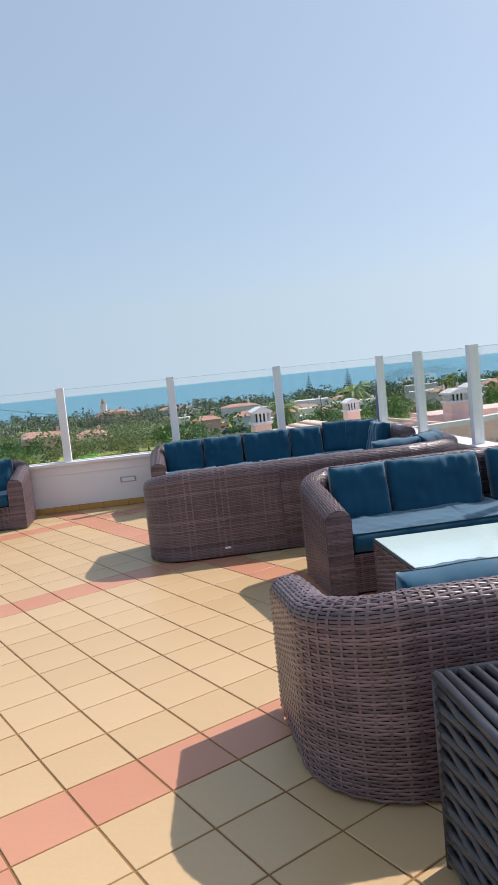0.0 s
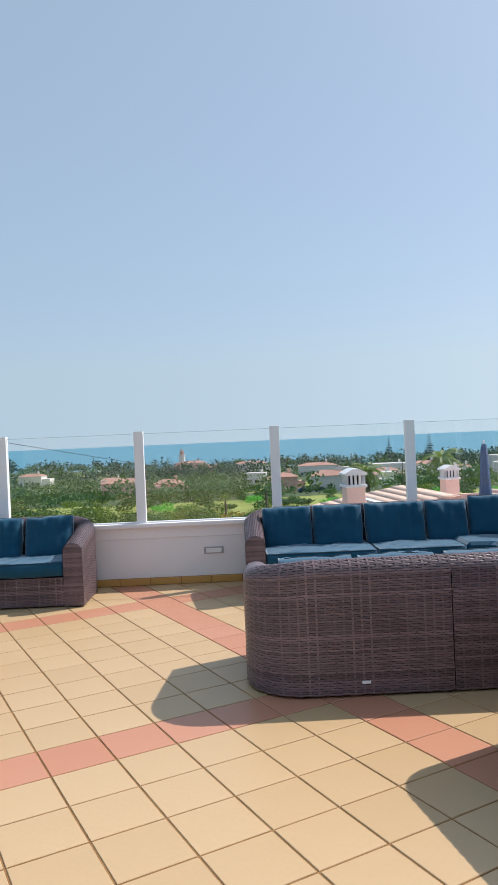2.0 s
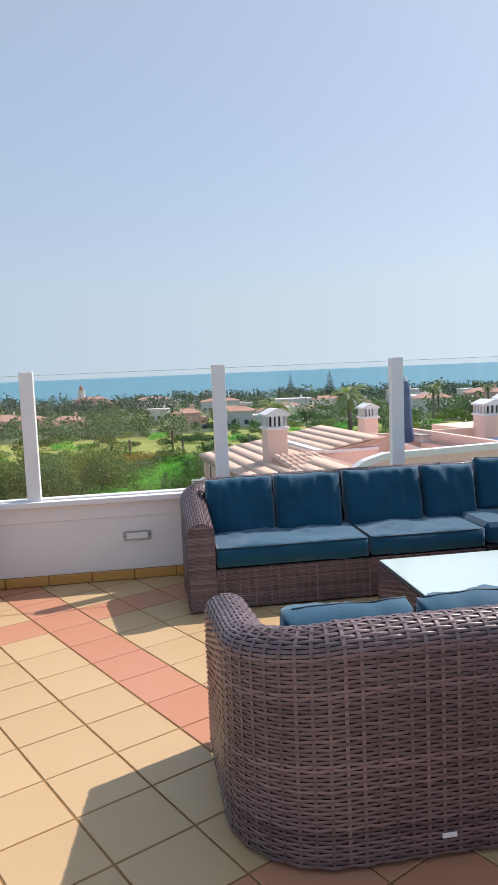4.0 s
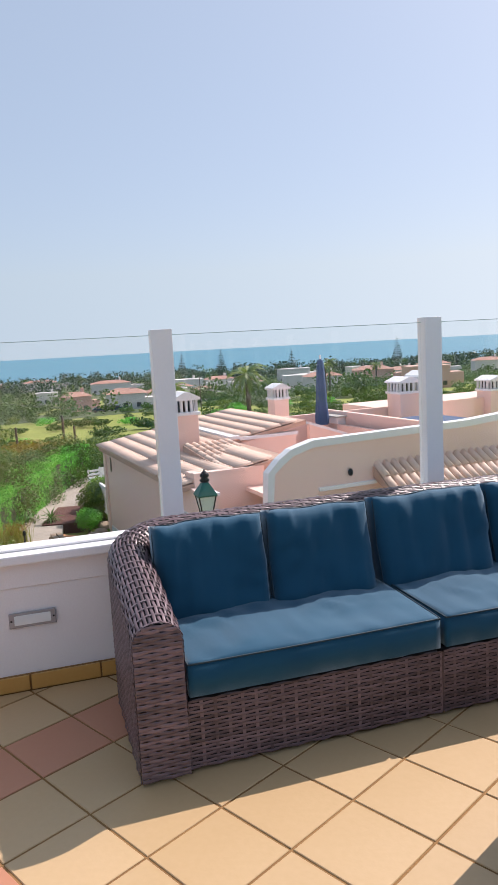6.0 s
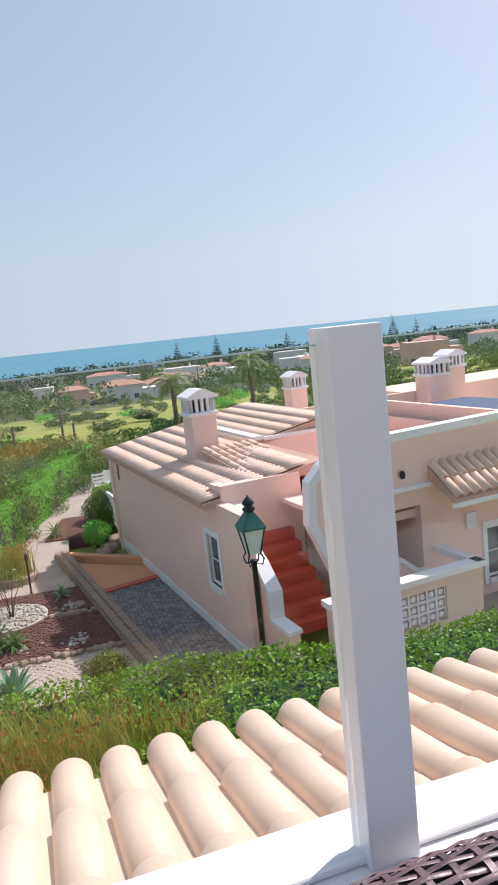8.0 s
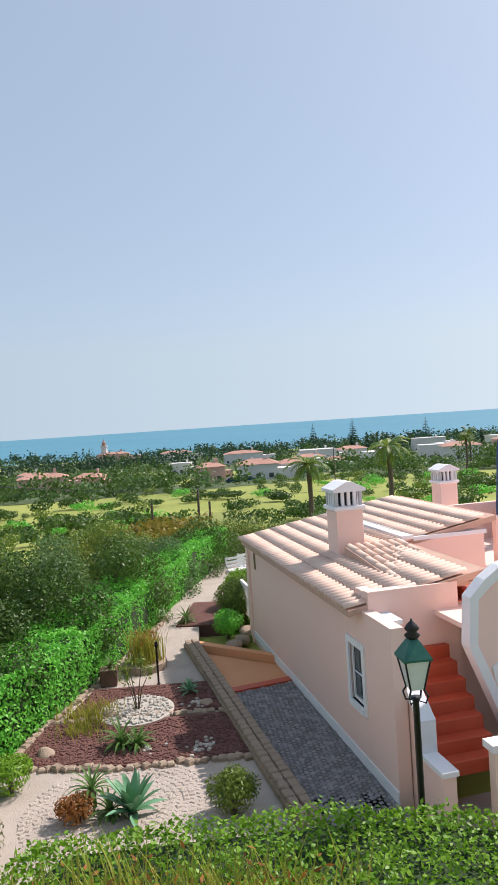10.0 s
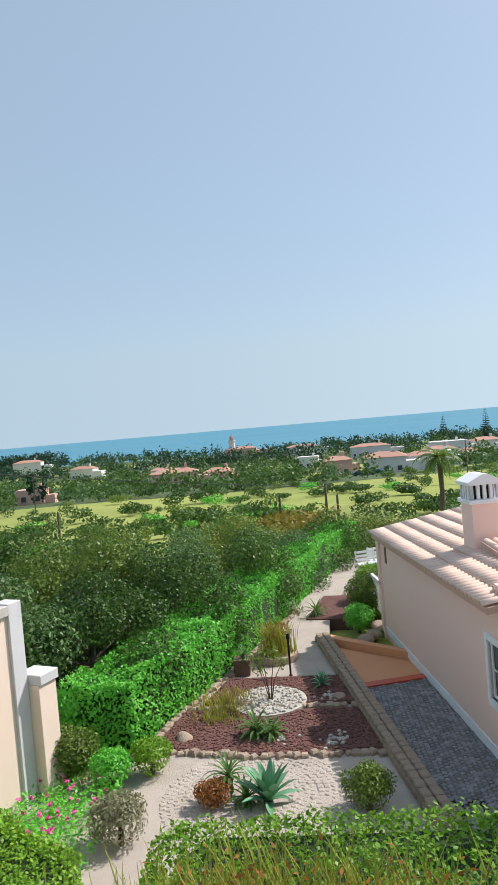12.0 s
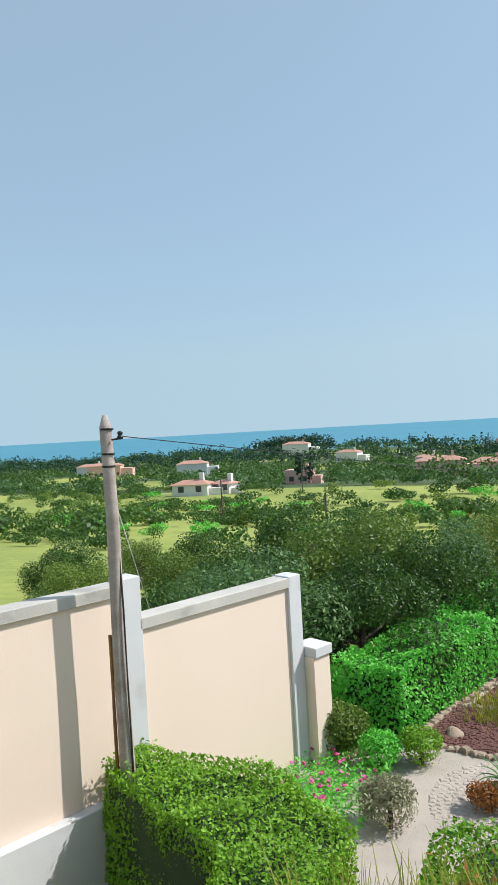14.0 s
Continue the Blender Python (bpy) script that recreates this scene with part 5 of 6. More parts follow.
def rosette(name, at, count, length, width, mat, label, category, lift=0.9, curl=0.35, seed=1, fold=0.3):
    """Long pointed leaves from one heart."""
    p = thing(name, label, category, at)
    g = np.random.default_rng(seed)
    for k in range(count):
        a = k * 2.39996 + g.normal(0, 0.1)
        f = (k + 0.5) / count
        tilt = radians(82 - 70 * f * lift + g.normal(0, 4))
        ln = length * (0.65 + 0.35 * math.sin(math.pi * (0.25 + 0.75 * f))) * g.uniform(0.9, 1.1)
        verts, faces = [], []
        out = Vector((math.cos(a), math.sin(a), 0))
        side = Vector((-out.y, out.x, 0))
        pos, ang = Vector((0, 0, 0.03)), tilt
        n = 7
        for i in range(n):
            q = i / (n - 1)
            w = width * (0.55 + 0.9 * q) * (1 - q ** 2.2) + 0.002
            up = Vector((-out.x * math.sin(ang), -out.y * math.sin(ang), math.cos(ang)))
            verts += [pos - side * w + up * w * fold, pos - up * w * 0.18, pos + side * w + up * w * fold]
            pos = pos + (out * math.cos(ang) + Vector((0, 0, math.sin(ang)))) * ln / (n - 1)
            ang -= curl / (n - 1) * (1 + 2 * f)
        for i in range(n - 1):
            b = 3 * i
            faces += [(b, b + 1, b + 4, b + 3), (b + 1, b + 2, b + 5, b + 4)]
        part_of("leaf", mesh_from("leaf", verts, faces, mat, True), p)
    part("heart", lathe([(0.06, -0.05), (0.07, 0.03), (0.02, 0.10)], 8), BARK_TRUNK, p)
    return p


rosette("agave", (-0.95, 19.22, GZ + 0.02), 26, 0.62, 0.075, LEAF_AGAVE, "large blue-green agave in the gravel ring", "agave", 0.85, 0.25, 3)
rosette("aloe", (-1.54, 19.52, GZ + 0.25), 34, 0.50, 0.022, LEAF_ALOE, "spiky dark green aloe beside the agave", "aloe", 1.2, 1.0, 5)
rosette("aloe", (-1.27, 19.30, GZ + 0.02), 30, 0.42, 0.022, LEAF_ALOE, "low spiky green aloe beside the agave", "aloe", 1.1, 0.9, 8)
rosette("fan_palm", (-1.22, 21.45, GZ + 0.05), 40, 0.55, 0.028, LEAF_ALOE, "small fan palm in the bark bed", "palm", 1.1, 1.0, 11)
rosette("fan_palm", (-0.95, 21.35, GZ + 0.05), 30, 0.42, 0.028, LEAF_ALOE, "small fan palm in the bark bed", "palm", 1.1, 1.0, 12)
rosette("spiky_plant", (0.15, 28.9, GZ + 0.05), 34, 0.5, 0.025, LEAF_ALOE, "spiky green plant in the far bed", "plant", 1.1, 0.8, 13)
rosette("aloe", (0.03, 23.55, GZ + 0.05), 22, 0.32, 0.03, LEAF_AGAVE, "small pale agave in the bark bed", "agave", 1.0, 0.3, 14)


def ball_bush(at, radius, mat, label, seed, leaf=0.055, squash=0.85):
    b = thing("bush", label, "bush", at)
    g = np.random.default_rng(seed)
    clumps = [(0, 0, radius * squash * 0.92, radius * 0.9, radius * 0.9, radius * squash * 0.85)]
    for k in range(9):
        a, e = g.uniform(0, 6.28), g.uniform(0.1, 1.3)
        r = radius * 0.55
        clumps.append((r * math.cos(a) * math.cos(e), r * math.sin(a) * math.cos(e), radius * squash + r * math.sin(e) * 0.7, radius * 0.5, radius * 0.5, radius * 0.42))
    part_of("leaves", quads_mesh("leaves", clump_leaves(clumps, 620, leaf, seed, 0.3), mat), b)
    part("stem", tube([(0, 0, -0.05), (0.02, 0, radius * 0.5), (0, 0.02, radius)], [0.05, 0.04, 0.02], 6), BARK_TRUNK, b)
    return b


ball_bush((0.47, 18.95, GZ), 0.40, LEAF_BUSH, "clipped round green and yellow bush", 21)
ball_bush((-2.94, 18.42, GZ), 0.43, LEAF_GREY, "clipped round grey-green bush", 22)
ball_bush((-2.87, 20.32, GZ), 0.38, LEAF_HEDGE, "clipped round dark green bush", 23)
ball_bush((-4.25, 20.35, GZ), 0.55, LEAF_BUSH, "loose yellow-green shrub beside the wall", 24, 0.07)
ball_bush((-3.48, 20.0, GZ - 0.05), 0.40, LEAF_IVY, "feathery bright green shrub", 25, 0.06)
ball_bush((-1.74, 19.28, GZ - 0.02), 0.30, LEAF_RED, "low orange-leaved plant beside the agave", 26, 0.05, 0.7)
ball_bush((1.75, 28.4, GZ - 0.1), 0.85, LEAF_BUSH, "loose green shrub by the lawn", 27, 0.07)
ball_bush((1.2, 27.6, GZ - 0.1), 0.45, LEAF_IVY, "round bright green shrub", 28, 0.06)
ball_bush((2.15, 30.2, GZ - 0.1), 0.8, LEAF_HEDGE, "green shrub beside the house", 29, 0.07)


def flower_bed():
    f = thing("flower_patch", "low green ground cover with magenta flowers", "flowers", (-4.15, 18.95, GZ))
    g = np.random.default_rng(5)
    c = np.stack([g.normal(0, 0.55, 3600), g.normal(0, 0.75, 3600), g.uniform(0.02, 0.28, 3600)], 1)
    c[:, 0] = np.clip(c[:, 0], -0.9, 0.9)
    part_of("leaves", quads_mesh("leaves", leaf_quads(c, np.tile((0, 0, 1.0), (len(c), 1)), 0.08, 0.7, 0.4, 5), LEAF_IVY), f)
    for k in range(34):
        x, y = g.normal(0.2, 0.45), g.normal(0, 0.6)
        q = leaf_quads(np.array([(x, y, 0.30)] * 7) + g.normal(0, 0.012, (7, 3)), np.tile((0, 0, 1.0), (7, 1)), 0.075, 0.5, 0.6, 50 + k)
        part_of("flower", quads_mesh("flower", q, PETAL_PINK), f, "magenta flower")


flower_bed()


def grass_tuft(at, count, height, spread, mat, label, seed, plume=None):
    t = thing("tall_grass", label, "grass", at)
    g = np.random.default_rng(seed)
    quads = []
    for k in range(count):
        x, y = g.normal(0, spread[0]), g.normal(0, spread[1])
        a = g.uniform(0, 6.28)
        h = height * g.uniform(0.5, 1.1)
        lean = Vector((math.cos(a), math.sin(a), 0)) * h * g.uniform(0.1, 0.55)
        side = Vector((-math.sin(a), math.cos(a), 0)) * 0.009
        p0 = Vector((x, y, 0))
        p1 = p0 + lean * 0.35 + Vector((0, 0, h * 0.6))
        p2 = p0 + lean + Vector((0, 0, h))
        quads += [(p0 - side, p0 + side, p1 + side * 0.8, p1 - side * 0.8), (p1 - side * 0.8, p1 + side * 0.8, p2 + side * 0.15, p2 - side * 0.15)]
    part_of("blades", quads_mesh("blades", np.array([[tuple(v) for v in q] for q in quads]), mat), t)
    if plume:
        c = np.stack([g.normal(0, spread[0], plume), g.normal(0, spread[1], plume), height * g.uniform(0.55, 0.95, plume)], 1)
        part_of("seed_heads", quads_mesh("seed_heads", leaf_quads(c, np.tile((1.0, 0, 0.2), (plume, 1)), 0.10, 0.8, 0.25, seed), LEAF_RED), t)


grass_tuft((-0.72, 13.75, -2.1), 1500, 0.72, (0.42, 0.30), LEAF_GRASS, "tall yellow-green grass before the hedge", 41, 420)
grass_tuft((0.35, 13.85, -2.1), 700, 0.62, (0.38, 0.22), LEAF_GRASS, "tall yellow-green grass before the hedge", 42, 120)
grass_tuft((-1.35, 13.2, -2.5), 1500, 1.15, (0.5, 0.35), LEAF_GRASS, "tall yellow-green grass below the parapet", 43, 120)
grass_tuft((-1.88, 22.85, GZ), 380, 0.28, (0.3, 0.3), LEAF_GRASS, "low tuft of pale grass in the bed", 44)
grass_tuft((-1.98, 22.25, GZ), 200, 0.22, (0.2, 0.15), LEAF_GRASS, "low tuft of pale grass in the bed", 45)
grass_tuft((-0.9, 25.5, GZ + 0.15), 420, 0.75, (0.16, 0.16), LEAF_GRASS, "reddish grass clump in the round planter", 46, 160)


def small_tree(at, h, seed):
    t = thing("young_tree", "thin young tree with light leaves in the pebble bed", "tree", at)
    g = np.random.default_rng(seed)
    clumps = []
    for k in range(6):
        a = k * 1.05
        tip = (0.28 * math.cos(a), 0.28 * math.sin(a), h * g.uniform(0.6, 1.0))
        part("branch", tube([(0.02 * math.cos(a), 0.02 * math.sin(a), 0), (0.1 * math.cos(a), 0.1 * math.sin(a), h * 0.4), tip], [0.014, 0.010, 0.004], 5), BARK_TRUNK, t)
        clumps.append((*tip, 0.17, 0.17, 0.2))
    part_of("crown", quads_mesh("crown", clump_leaves(clumps, 170, 0.075, seed, 0.9, 0.35), LEAF_BUSH), t)


small_tree((-1.0, 22.95, GZ + 0.05), 1.0, 61)


def planter_things():
    p = thing("planter_pot", "square brown planter with a small green plant", "planter", (-1.66, 24.7, GZ))
    part("pot", prism([(-0.17, 0), (0.17, 0), (0.19, 0.36), (-0.19, 0.36)], "y", -0.18, 0.18, 0.01), POT_BROWN, p)
    part("soil", box(-0.165, 0.165, -0.165, 0.165, 0.345, 0.366), EARTH, p)
    rosette("potted_plant", (-1.60, 24.7, GZ + 0.366), 20, 0.36, 0.022, LEAF_ALOE, "spiky green plant in the brown planter", "plant", 1.1, 0.9, 17)
    r = thing("round_planter", "low round stone planter", "planter", (-0.93, 25.55, GZ))
    part("ring", lathe([(0.52, -0.05), (0.52, 0.16), (0.42, 0.18), (0.40, 0.12)], 20), STONE, r)
    part("soil", lathe([(0.40, 0.02), (0.40, 0.125)], 20), EARTH, r)
    g = thing("garden_light", "thin black bollard garden light", "garden light", (-0.6, 24.4, GZ))
    part("stem", lathe([(0.04, 0), (0.04, 0.02), (0.022, 0.03), (0.022, 0.80)], 8), LAMP_METAL, g)
    part("head", lathe([(0.035, 0.80), (0.04, 0.84), (0.03, 0.92)], 8), LAMP_METAL, g)
    for x, y, s in ((-2.52, 21.5, 0.17), (-1.5, 22.85, 0.16), (0.35, 22.95, 0.13), (1.5, 26.8, 0.2), (1.7, 27.4, 0.25), (1.25, 26.4, 0.2)):
        k = thing("rock", "rough brown rock among the plants", "rock", (x, y, GZ + 0.03), 40 * s)
        bm = bmesh.new()
        bmesh.ops.create_icosphere(bm, subdivisions=3, radius=s)
        for v in bm.verts:
            v.co *= 1 + 0.35 * noise.noise(v.co * (3 / s * 0.25) + Vector((x, y, 0)))
            v.co.z *= 0.75
        part("stone_body", bm, STONE, k)
    for x in (1.35, 1.85):
        b = thing("garden_bench", "white slatted garden bench", "bench", (x + 1.0, 33.6 + x, GZ - 0.35), 20)
        for q in range(4):
            part("slat", box(-0.4, 0.4, 0.0 + 0.1 * q, 0.08 + 0.1 * q, 0.42, 0.45), TRIM_WHITE, b)
        for q in range(3):
            part("back_slat", box(-0.4, 0.4, 0.42, 0.45, 0.5 + 0.14 * q, 0.58 + 0.14 * q), TRIM_WHITE, b)
        for px in (-0.38, 0.34):
            for py in (0.0, 0.40):
                part("leg", box(px, px + 0.04, py, py + 0.04, 0, 0.42 if py == 0 else 0.9), TRIM_WHITE, b)


planter_things()


# ---- trees ----
def tree_parts(tree, h, crown_r, mat, seed, leaf=0.12, density=75, clumps=11, low=0.25):
    g = np.random.default_rng(seed)
    bm = bmesh.new()
    tube_into(bm, [(0, 0, -0.2), (0.05, 0.03, h * 0.25), (0.0, 0.08, h * 0.5)], [0.16 * h / 4, 0.12 * h / 4, 0.08 * h / 4], 8)
    cl = []
    for k in range(clumps):
        a, f = k * 2.4 + g.normal(0, 0.3), (k + 0.5) / clumps
        z = h * (low + (0.80 - low) * f)
        r = crown_r * (0.35 + 0.55 * math.sin(math.pi * min(1, 0.25 + 0.75 * f))) * g.uniform(0.75, 1.15)
        c = (r * math.cos(a), r * math.sin(a), z)
        s = crown_r * g.uniform(0.38, 0.56)
        cl.append((*c, s, s, s * 0.8))
        tube_into(bm, [(0, 0.04, h * 0.3 * (0.6 + f)), (c[0] * 0.5, c[1] * 0.5, z * 0.8), c], [0.06 * h / 4, 0.04 * h / 4, 0.015], 5)
    part("trunk", bm, BARK_TRUNK, tree)
    part_of("crown", quads_mesh("crown", clump_leaves(cl, density, leaf, seed, 0.5), mat), tree)


def tree(x, y, h, r, mat, label, seed, **kw):
    t = thing("tree", label, "tree", (x, y, ground_z(x, y) - 0.1), 0)
    tree_parts(t, h, r, mat, seed, **kw)
    return t


FIRST = {}
g = np.random.default_rng(19)
NEAR_TREES = [(-4.6, 23.3, 3.4, 0), (-6.4, 22.2, 3.4, 1), (-3.3, 26.4, 3.3, 0), (-8.6, 24.6, 3.5, 0), (-5.6, 27.0, 3.7, 2), (-1.9, 29.6, 3.4, 0), (-4.2, 31.5, 3.9, 1), (-8.0, 29.5, 3.9, 0), (-10.8, 27.0, 3.6, 2), (-0.7, 33.4, 3.6, 1), (0.7, 36.5, 3.6, 0), (-2.6, 36.5, 4.2, 2), (-7.2, 35.0, 4.2, 0), (-12.5, 31.5, 3.8, 0), (-14.0, 26.0, 3.3, 2), (-12.2, 23.2, 3.0, 1), (-16.5, 28.5, 3.4, 0), (3.0, 41.0, 3.6, 2), (5.5, 43.5, 3.2, 0), (-9.5, 20.6, 2.7, 2), (-15.8, 22.0, 2.6, 1), (-19.5, 25.5, 2.8, 0), (-10.5, 38, 3.6, 1), (-17, 34, 3.2, 2), (8.5, 47, 3.4, 1)]
KINDS = [(LEAF_TREE, "dense dark green carob tree behind the hedge"), (LEAF_TREE_B, "grey-green olive tree behind the hedge"), (LEAF_BUSH, "yellow-green bushy tree behind the hedge")]
for k, (x, y, h, kind) in enumerate(NEAR_TREES):
    h *= (0.90, 1.0, 0.95)[k % 3] * (0.74 if x < -9 else 0.88 if y > 30 else 1.0)
    m, label = KINDS[kind]
    key = (kind, k % 2)
    if key not in FIRST:
        FIRST[key] = (tree(x, y, 3.6, 1.75, m, label, 100 + k, leaf=0.105, density=210, clumps=12, low=0.14), 3.6)
        FIRST[key][0].scale = (h / 3.6,) * 3
        tagged(FIRST[key][0], group="trees behind the hedge")
    else:
        c = copy_thing(FIRST[key][0], pose(x, y, ground_z(x, y) - 0.1, 0, 0, 67 * k))
        s = h / 3.6
        c.scale = (s * 1.05, s, s)


def palm(x, y, h, seed):
    t = thing("palm_tree", "tall palm with a drooping green crown", "palm", (x, y, ground_z(x, y)))
    g = np.random.default_rng(seed)
    part("trunk", tube([(0, 0, -0.3), (0.1, 0, h * 0.5), (0.05, 0.05, h)], [0.28, 0.2, 0.22], 10), BARK_TRUNK, t)
    for k in range(34):
        a = k * 2.4
        up = radians(g.uniform(-25, 70))
        ln = g.uniform(1.7, 2.3)
        quads = []
        pos, ang = Vector((0, 0, h)), up
        out = Vector((math.cos(a), math.sin(a), 0))
        side = Vector((-out.y, out.x, 0))
        for i in range(9):
            nxt = pos + (out * math.cos(ang) + Vector((0, 0, math.sin(ang)))) * ln / 9
            w = 0.32 * math.sin(math.pi * (0.15 + 0.8 * i / 9))
            for s in (-1, 1):
                tip = pos + side * s * w + (nxt - pos) * 1.4 - Vector((0, 0, 0.14))
                quads.append((pos, nxt, tip + (nxt - pos) * 0.3, tip))
            pos, ang = nxt, ang - 0.17
        part_of("frond", quads_mesh("frond", np.array([[tuple(v) for v in q] for q in quads]), LEAF_BUSH if k > 8 else LEAF_TREE_B), t)


palm(11.8, 67.8, 5.4, 1)
palm(18.4, 66.5, 6.3, 2)
palm(62, 150, 8, 3)
palm(74, 175, 9, 4)
palm(95, 190, 8, 5)


# ---- scrub, woods and distance ----
VILLAS = (
    (-38, 240, 15, 8, 3.6, 8, FAR_PINK, True), (-24, 246, 9, 7, 3.0, -5, FAR_PINK, True), (27, 214, 11, 8, 3.2, -8, FAR_WHITE, True), (38, 220, 8, 6, 3.0, 4, FAR_WHITE, True), (14, 232, 8, 7, 3.4, 12, FAR_PINK, True),
    (-77, 148, 8, 5, 1.7, 12, FAR_WHITE, True), (-71, 152, 4.5, 4, 1.5, -6, FAR_WHITE, True), (-67, 190, 7, 5, 2.3, 4, FAR_PINK, False), (-190, 520, 20, 10, 7, 6, FAR_WHITE, True), (-120, 420, 14, 8, 4, -10, FAR_WHITE, True),
    (-40, 600, 26, 10, 5, 0, FAR_PINK, True), (70, 330, 16, 9, 4.5, -6, FAR_WHITE, False), (88, 338, 13, 8, 4, 8, FAR_WHITE, True), (60, 300, 12, 7, 3.6, 0, FAR_WHITE, True), (115, 300, 15, 8, 4, -12, FAR_WHITE, False),
    (104, 250, 13, 8, 3.6, -10, FAR_WHITE, True), (140, 280, 16, 9, 4.5, -14, FAR_PINK, True), (165, 300, 14, 8, 4, -18, FAR_WHITE, True), (120, 205, 13, 9, 4.4, -16, FAR_PINK, False), (200, 330, 16, 9, 4.5, -20, FAR_WHITE, True),
    (240, 340, 16, 9, 4.5, -20, FAR_WHITE, True), (46, 420, 22, 9, 4, 0, FAR_WHITE, True), (10, 560, 24, 9, 4, 0, FAR_WHITE, True), (150, 400, 18, 9, 5, -10, FAR_WHITE, False), (-160, 300, 14, 8, 4, 20, FAR_WHITE, True), (-230, 330, 18, 8, 4, 20, FAR_PINK, True), (-250, 345, 16, 8, 4, 20, FAR_WHITE, True),
    (52, 262, 9, 7, 3.4, 6, FAR_WHITE, False), (64, 268, 8, 6, 3.0, -4, FAR_WHITE, True), (82, 280, 10, 7, 3.6, 10, FAR_WHITE, False), (96, 310, 9, 6, 3.2, -8, FAR_WHITE, True), (132, 330, 10, 7, 4.0, 4, FAR_WHITE, False), (34, 300, 8, 6, 3.0, 8, FAR_WHITE, True), (8, 330, 9, 6, 3.2, -6, FAR_WHITE, False), (178, 372, 12, 8, 4.4, 6, FAR_WHITE, False), (-58, 330, 10, 6, 3.0, 5, FAR_WHITE, True))


def before_villa(x, y):
    """The open plots in front of the villas."""
    return any(abs(x - v[0] * y / v[1]) < v[2] * 0.75 and v[1] - 45 < y < v[1] + 5 for v in VILLAS)

def woods(name, spots, mat, label, seed, leaf_f=0.16, per=70):
    """spots: (x, y, height, width)."""
    g = np.random.default_rng(seed)
    out = []
    for k, (x, y, h, w) in enumerate(spots):
        z = ground_z(x, y)
        cl = []
        for q in range(4):
            a = g.uniform(0, 6.28)
            cl.append((x + 0.28 * w * math.cos(a), y + 0.28 * w * math.sin(a), z + h * g.uniform(0.35, 0.78), w * 0.34, w * 0.34, h * 0.30))
        n = per // 4
        for c in cl:
            d = sphere_points(n, int(g.integers(1e9)))
            r = 1 - 0.3 * g.random((n, 1))
            out.append(leaf_quads(np.array(c[:3]) + d * r * np.array(c[3:]), d + np.array([0, 0, 0.3]), max(h, w) * leaf_f, 0.6, 0.7, int(g.integers(1e9))))
    ob = part_of(name, quads_mesh(name, np.concatenate(out), mat))
    return tagged(ob, label, "trees", kind="stuff")


def spread(n, y0, y1, k0, k1, h, w, seed, keep=lambda x, y: True):
    g = np.random.default_rng(seed)
    res = []
    while len(res) < n:
        y = math.sqrt(g.uniform(y0 * y0, y1 * y1)) if y1 < 400 else g.uniform(y0, y1)
        x = y * g.uniform(k0, k1)
        if keep(x, y) and not (y > 120 and before_villa(x, y)):
            s = g.uniform(0.6, 1.3)
            res.append((x, y, g.uniform(*h) * s, g.uniform(*w) * s))
    return res


def open_field(x, y):
    """Where the meadow stays open."""
    return noise.noise(Vector((x * 0.013 + 4, y * 0.016, 1.7))) + (0.16 if 75 < y < 150 and abs(x + 10) < 75 else 0)


woods("meadow_scrub", spread(340, 50, 175, -1.0, 0.9, (1.0, 2.4), (2.0, 4.6), 1, lambda x, y: open_field(x, y) < 0.12), LEAF_TREE, "scattered dark green scrub on the meadow", 11, 0.095, 290)
woods("meadow_shrubs", spread(110, 46, 170, -1.0, 0.9, (0.9, 2.2), (1.8, 4.0), 2, lambda x, y: open_field(x, y) < 0.22), LEAF_BUSH, "scattered yellow-green shrubs on the meadow", 12, 0.095, 290)
woods("field_bushes", spread(120, 55, 150, -0.75, 0.6, (1.2, 2.4), (2.4, 5.0), 31), LEAF_TREE, "dark round bushes standing in the meadow", 31, 0.085, 380)
woods("field_shrubs", spread(70, 55, 150, -0.75, 0.6, (0.9, 1.8), (2.0, 4.0), 32), LEAF_IVY, "bright green shrubs standing in the meadow", 32, 0.085, 380)
woods("olive_scrub", spread(900, 165, 420, -1.0, 1.0, (2.2, 4.2), (3.5, 7.0), 3, lambda x, y: open_field(x, y) < 0.3), LEAF_TREE_B, "grey-green scrub woodland", 13, 0.13, 95)
woods("green_scrub", spread(1100, 165, 420, -1.0, 1.0, (2.5, 6.2), (3.5, 7.0), 4, lambda x, y: open_field(x, y) < 0.34), LEAF_TREE, "dark green scrub woodland", 14, 0.13, 95)
woods("pine_wood", spread(1900, 380, 730, -1.0, 1.05, (5.0, 11.0), (6.0, 11.0), 5), LEAF_PINE, "dark pine woodland towards the coast", 15, 0.16, 44)
woods("coast_wood", spread(600, 400, 730, -1.0, 1.05, (4.5, 9.0), (6.0, 11.0), 6), LEAF_TREE, "green woodland towards the coast", 16, 0.16, 44)
woods("headland_pines", [(-264 + 62 * a, 600 + 60 * b, 15, 12) for a, b in np.random.default_rng(8).random((46, 2))], LEAF_PINE, "tall dark pines on the headland", 17, 0.13, 80)
woods("cypresses", [(x + 0.0, y, h, 2.2) for x, y, h in ((-62, 176, 9), (-60, 178, 7.5), (150, 330, 12), (170, 350, 13), (176, 352, 12), (205, 360, 11), (235, 380, 13), (120, 420, 14), (260, 400, 12), (100, 380, 12))], LEAF_PINE, "dark columnar cypresses", 18, 0.10, 160)
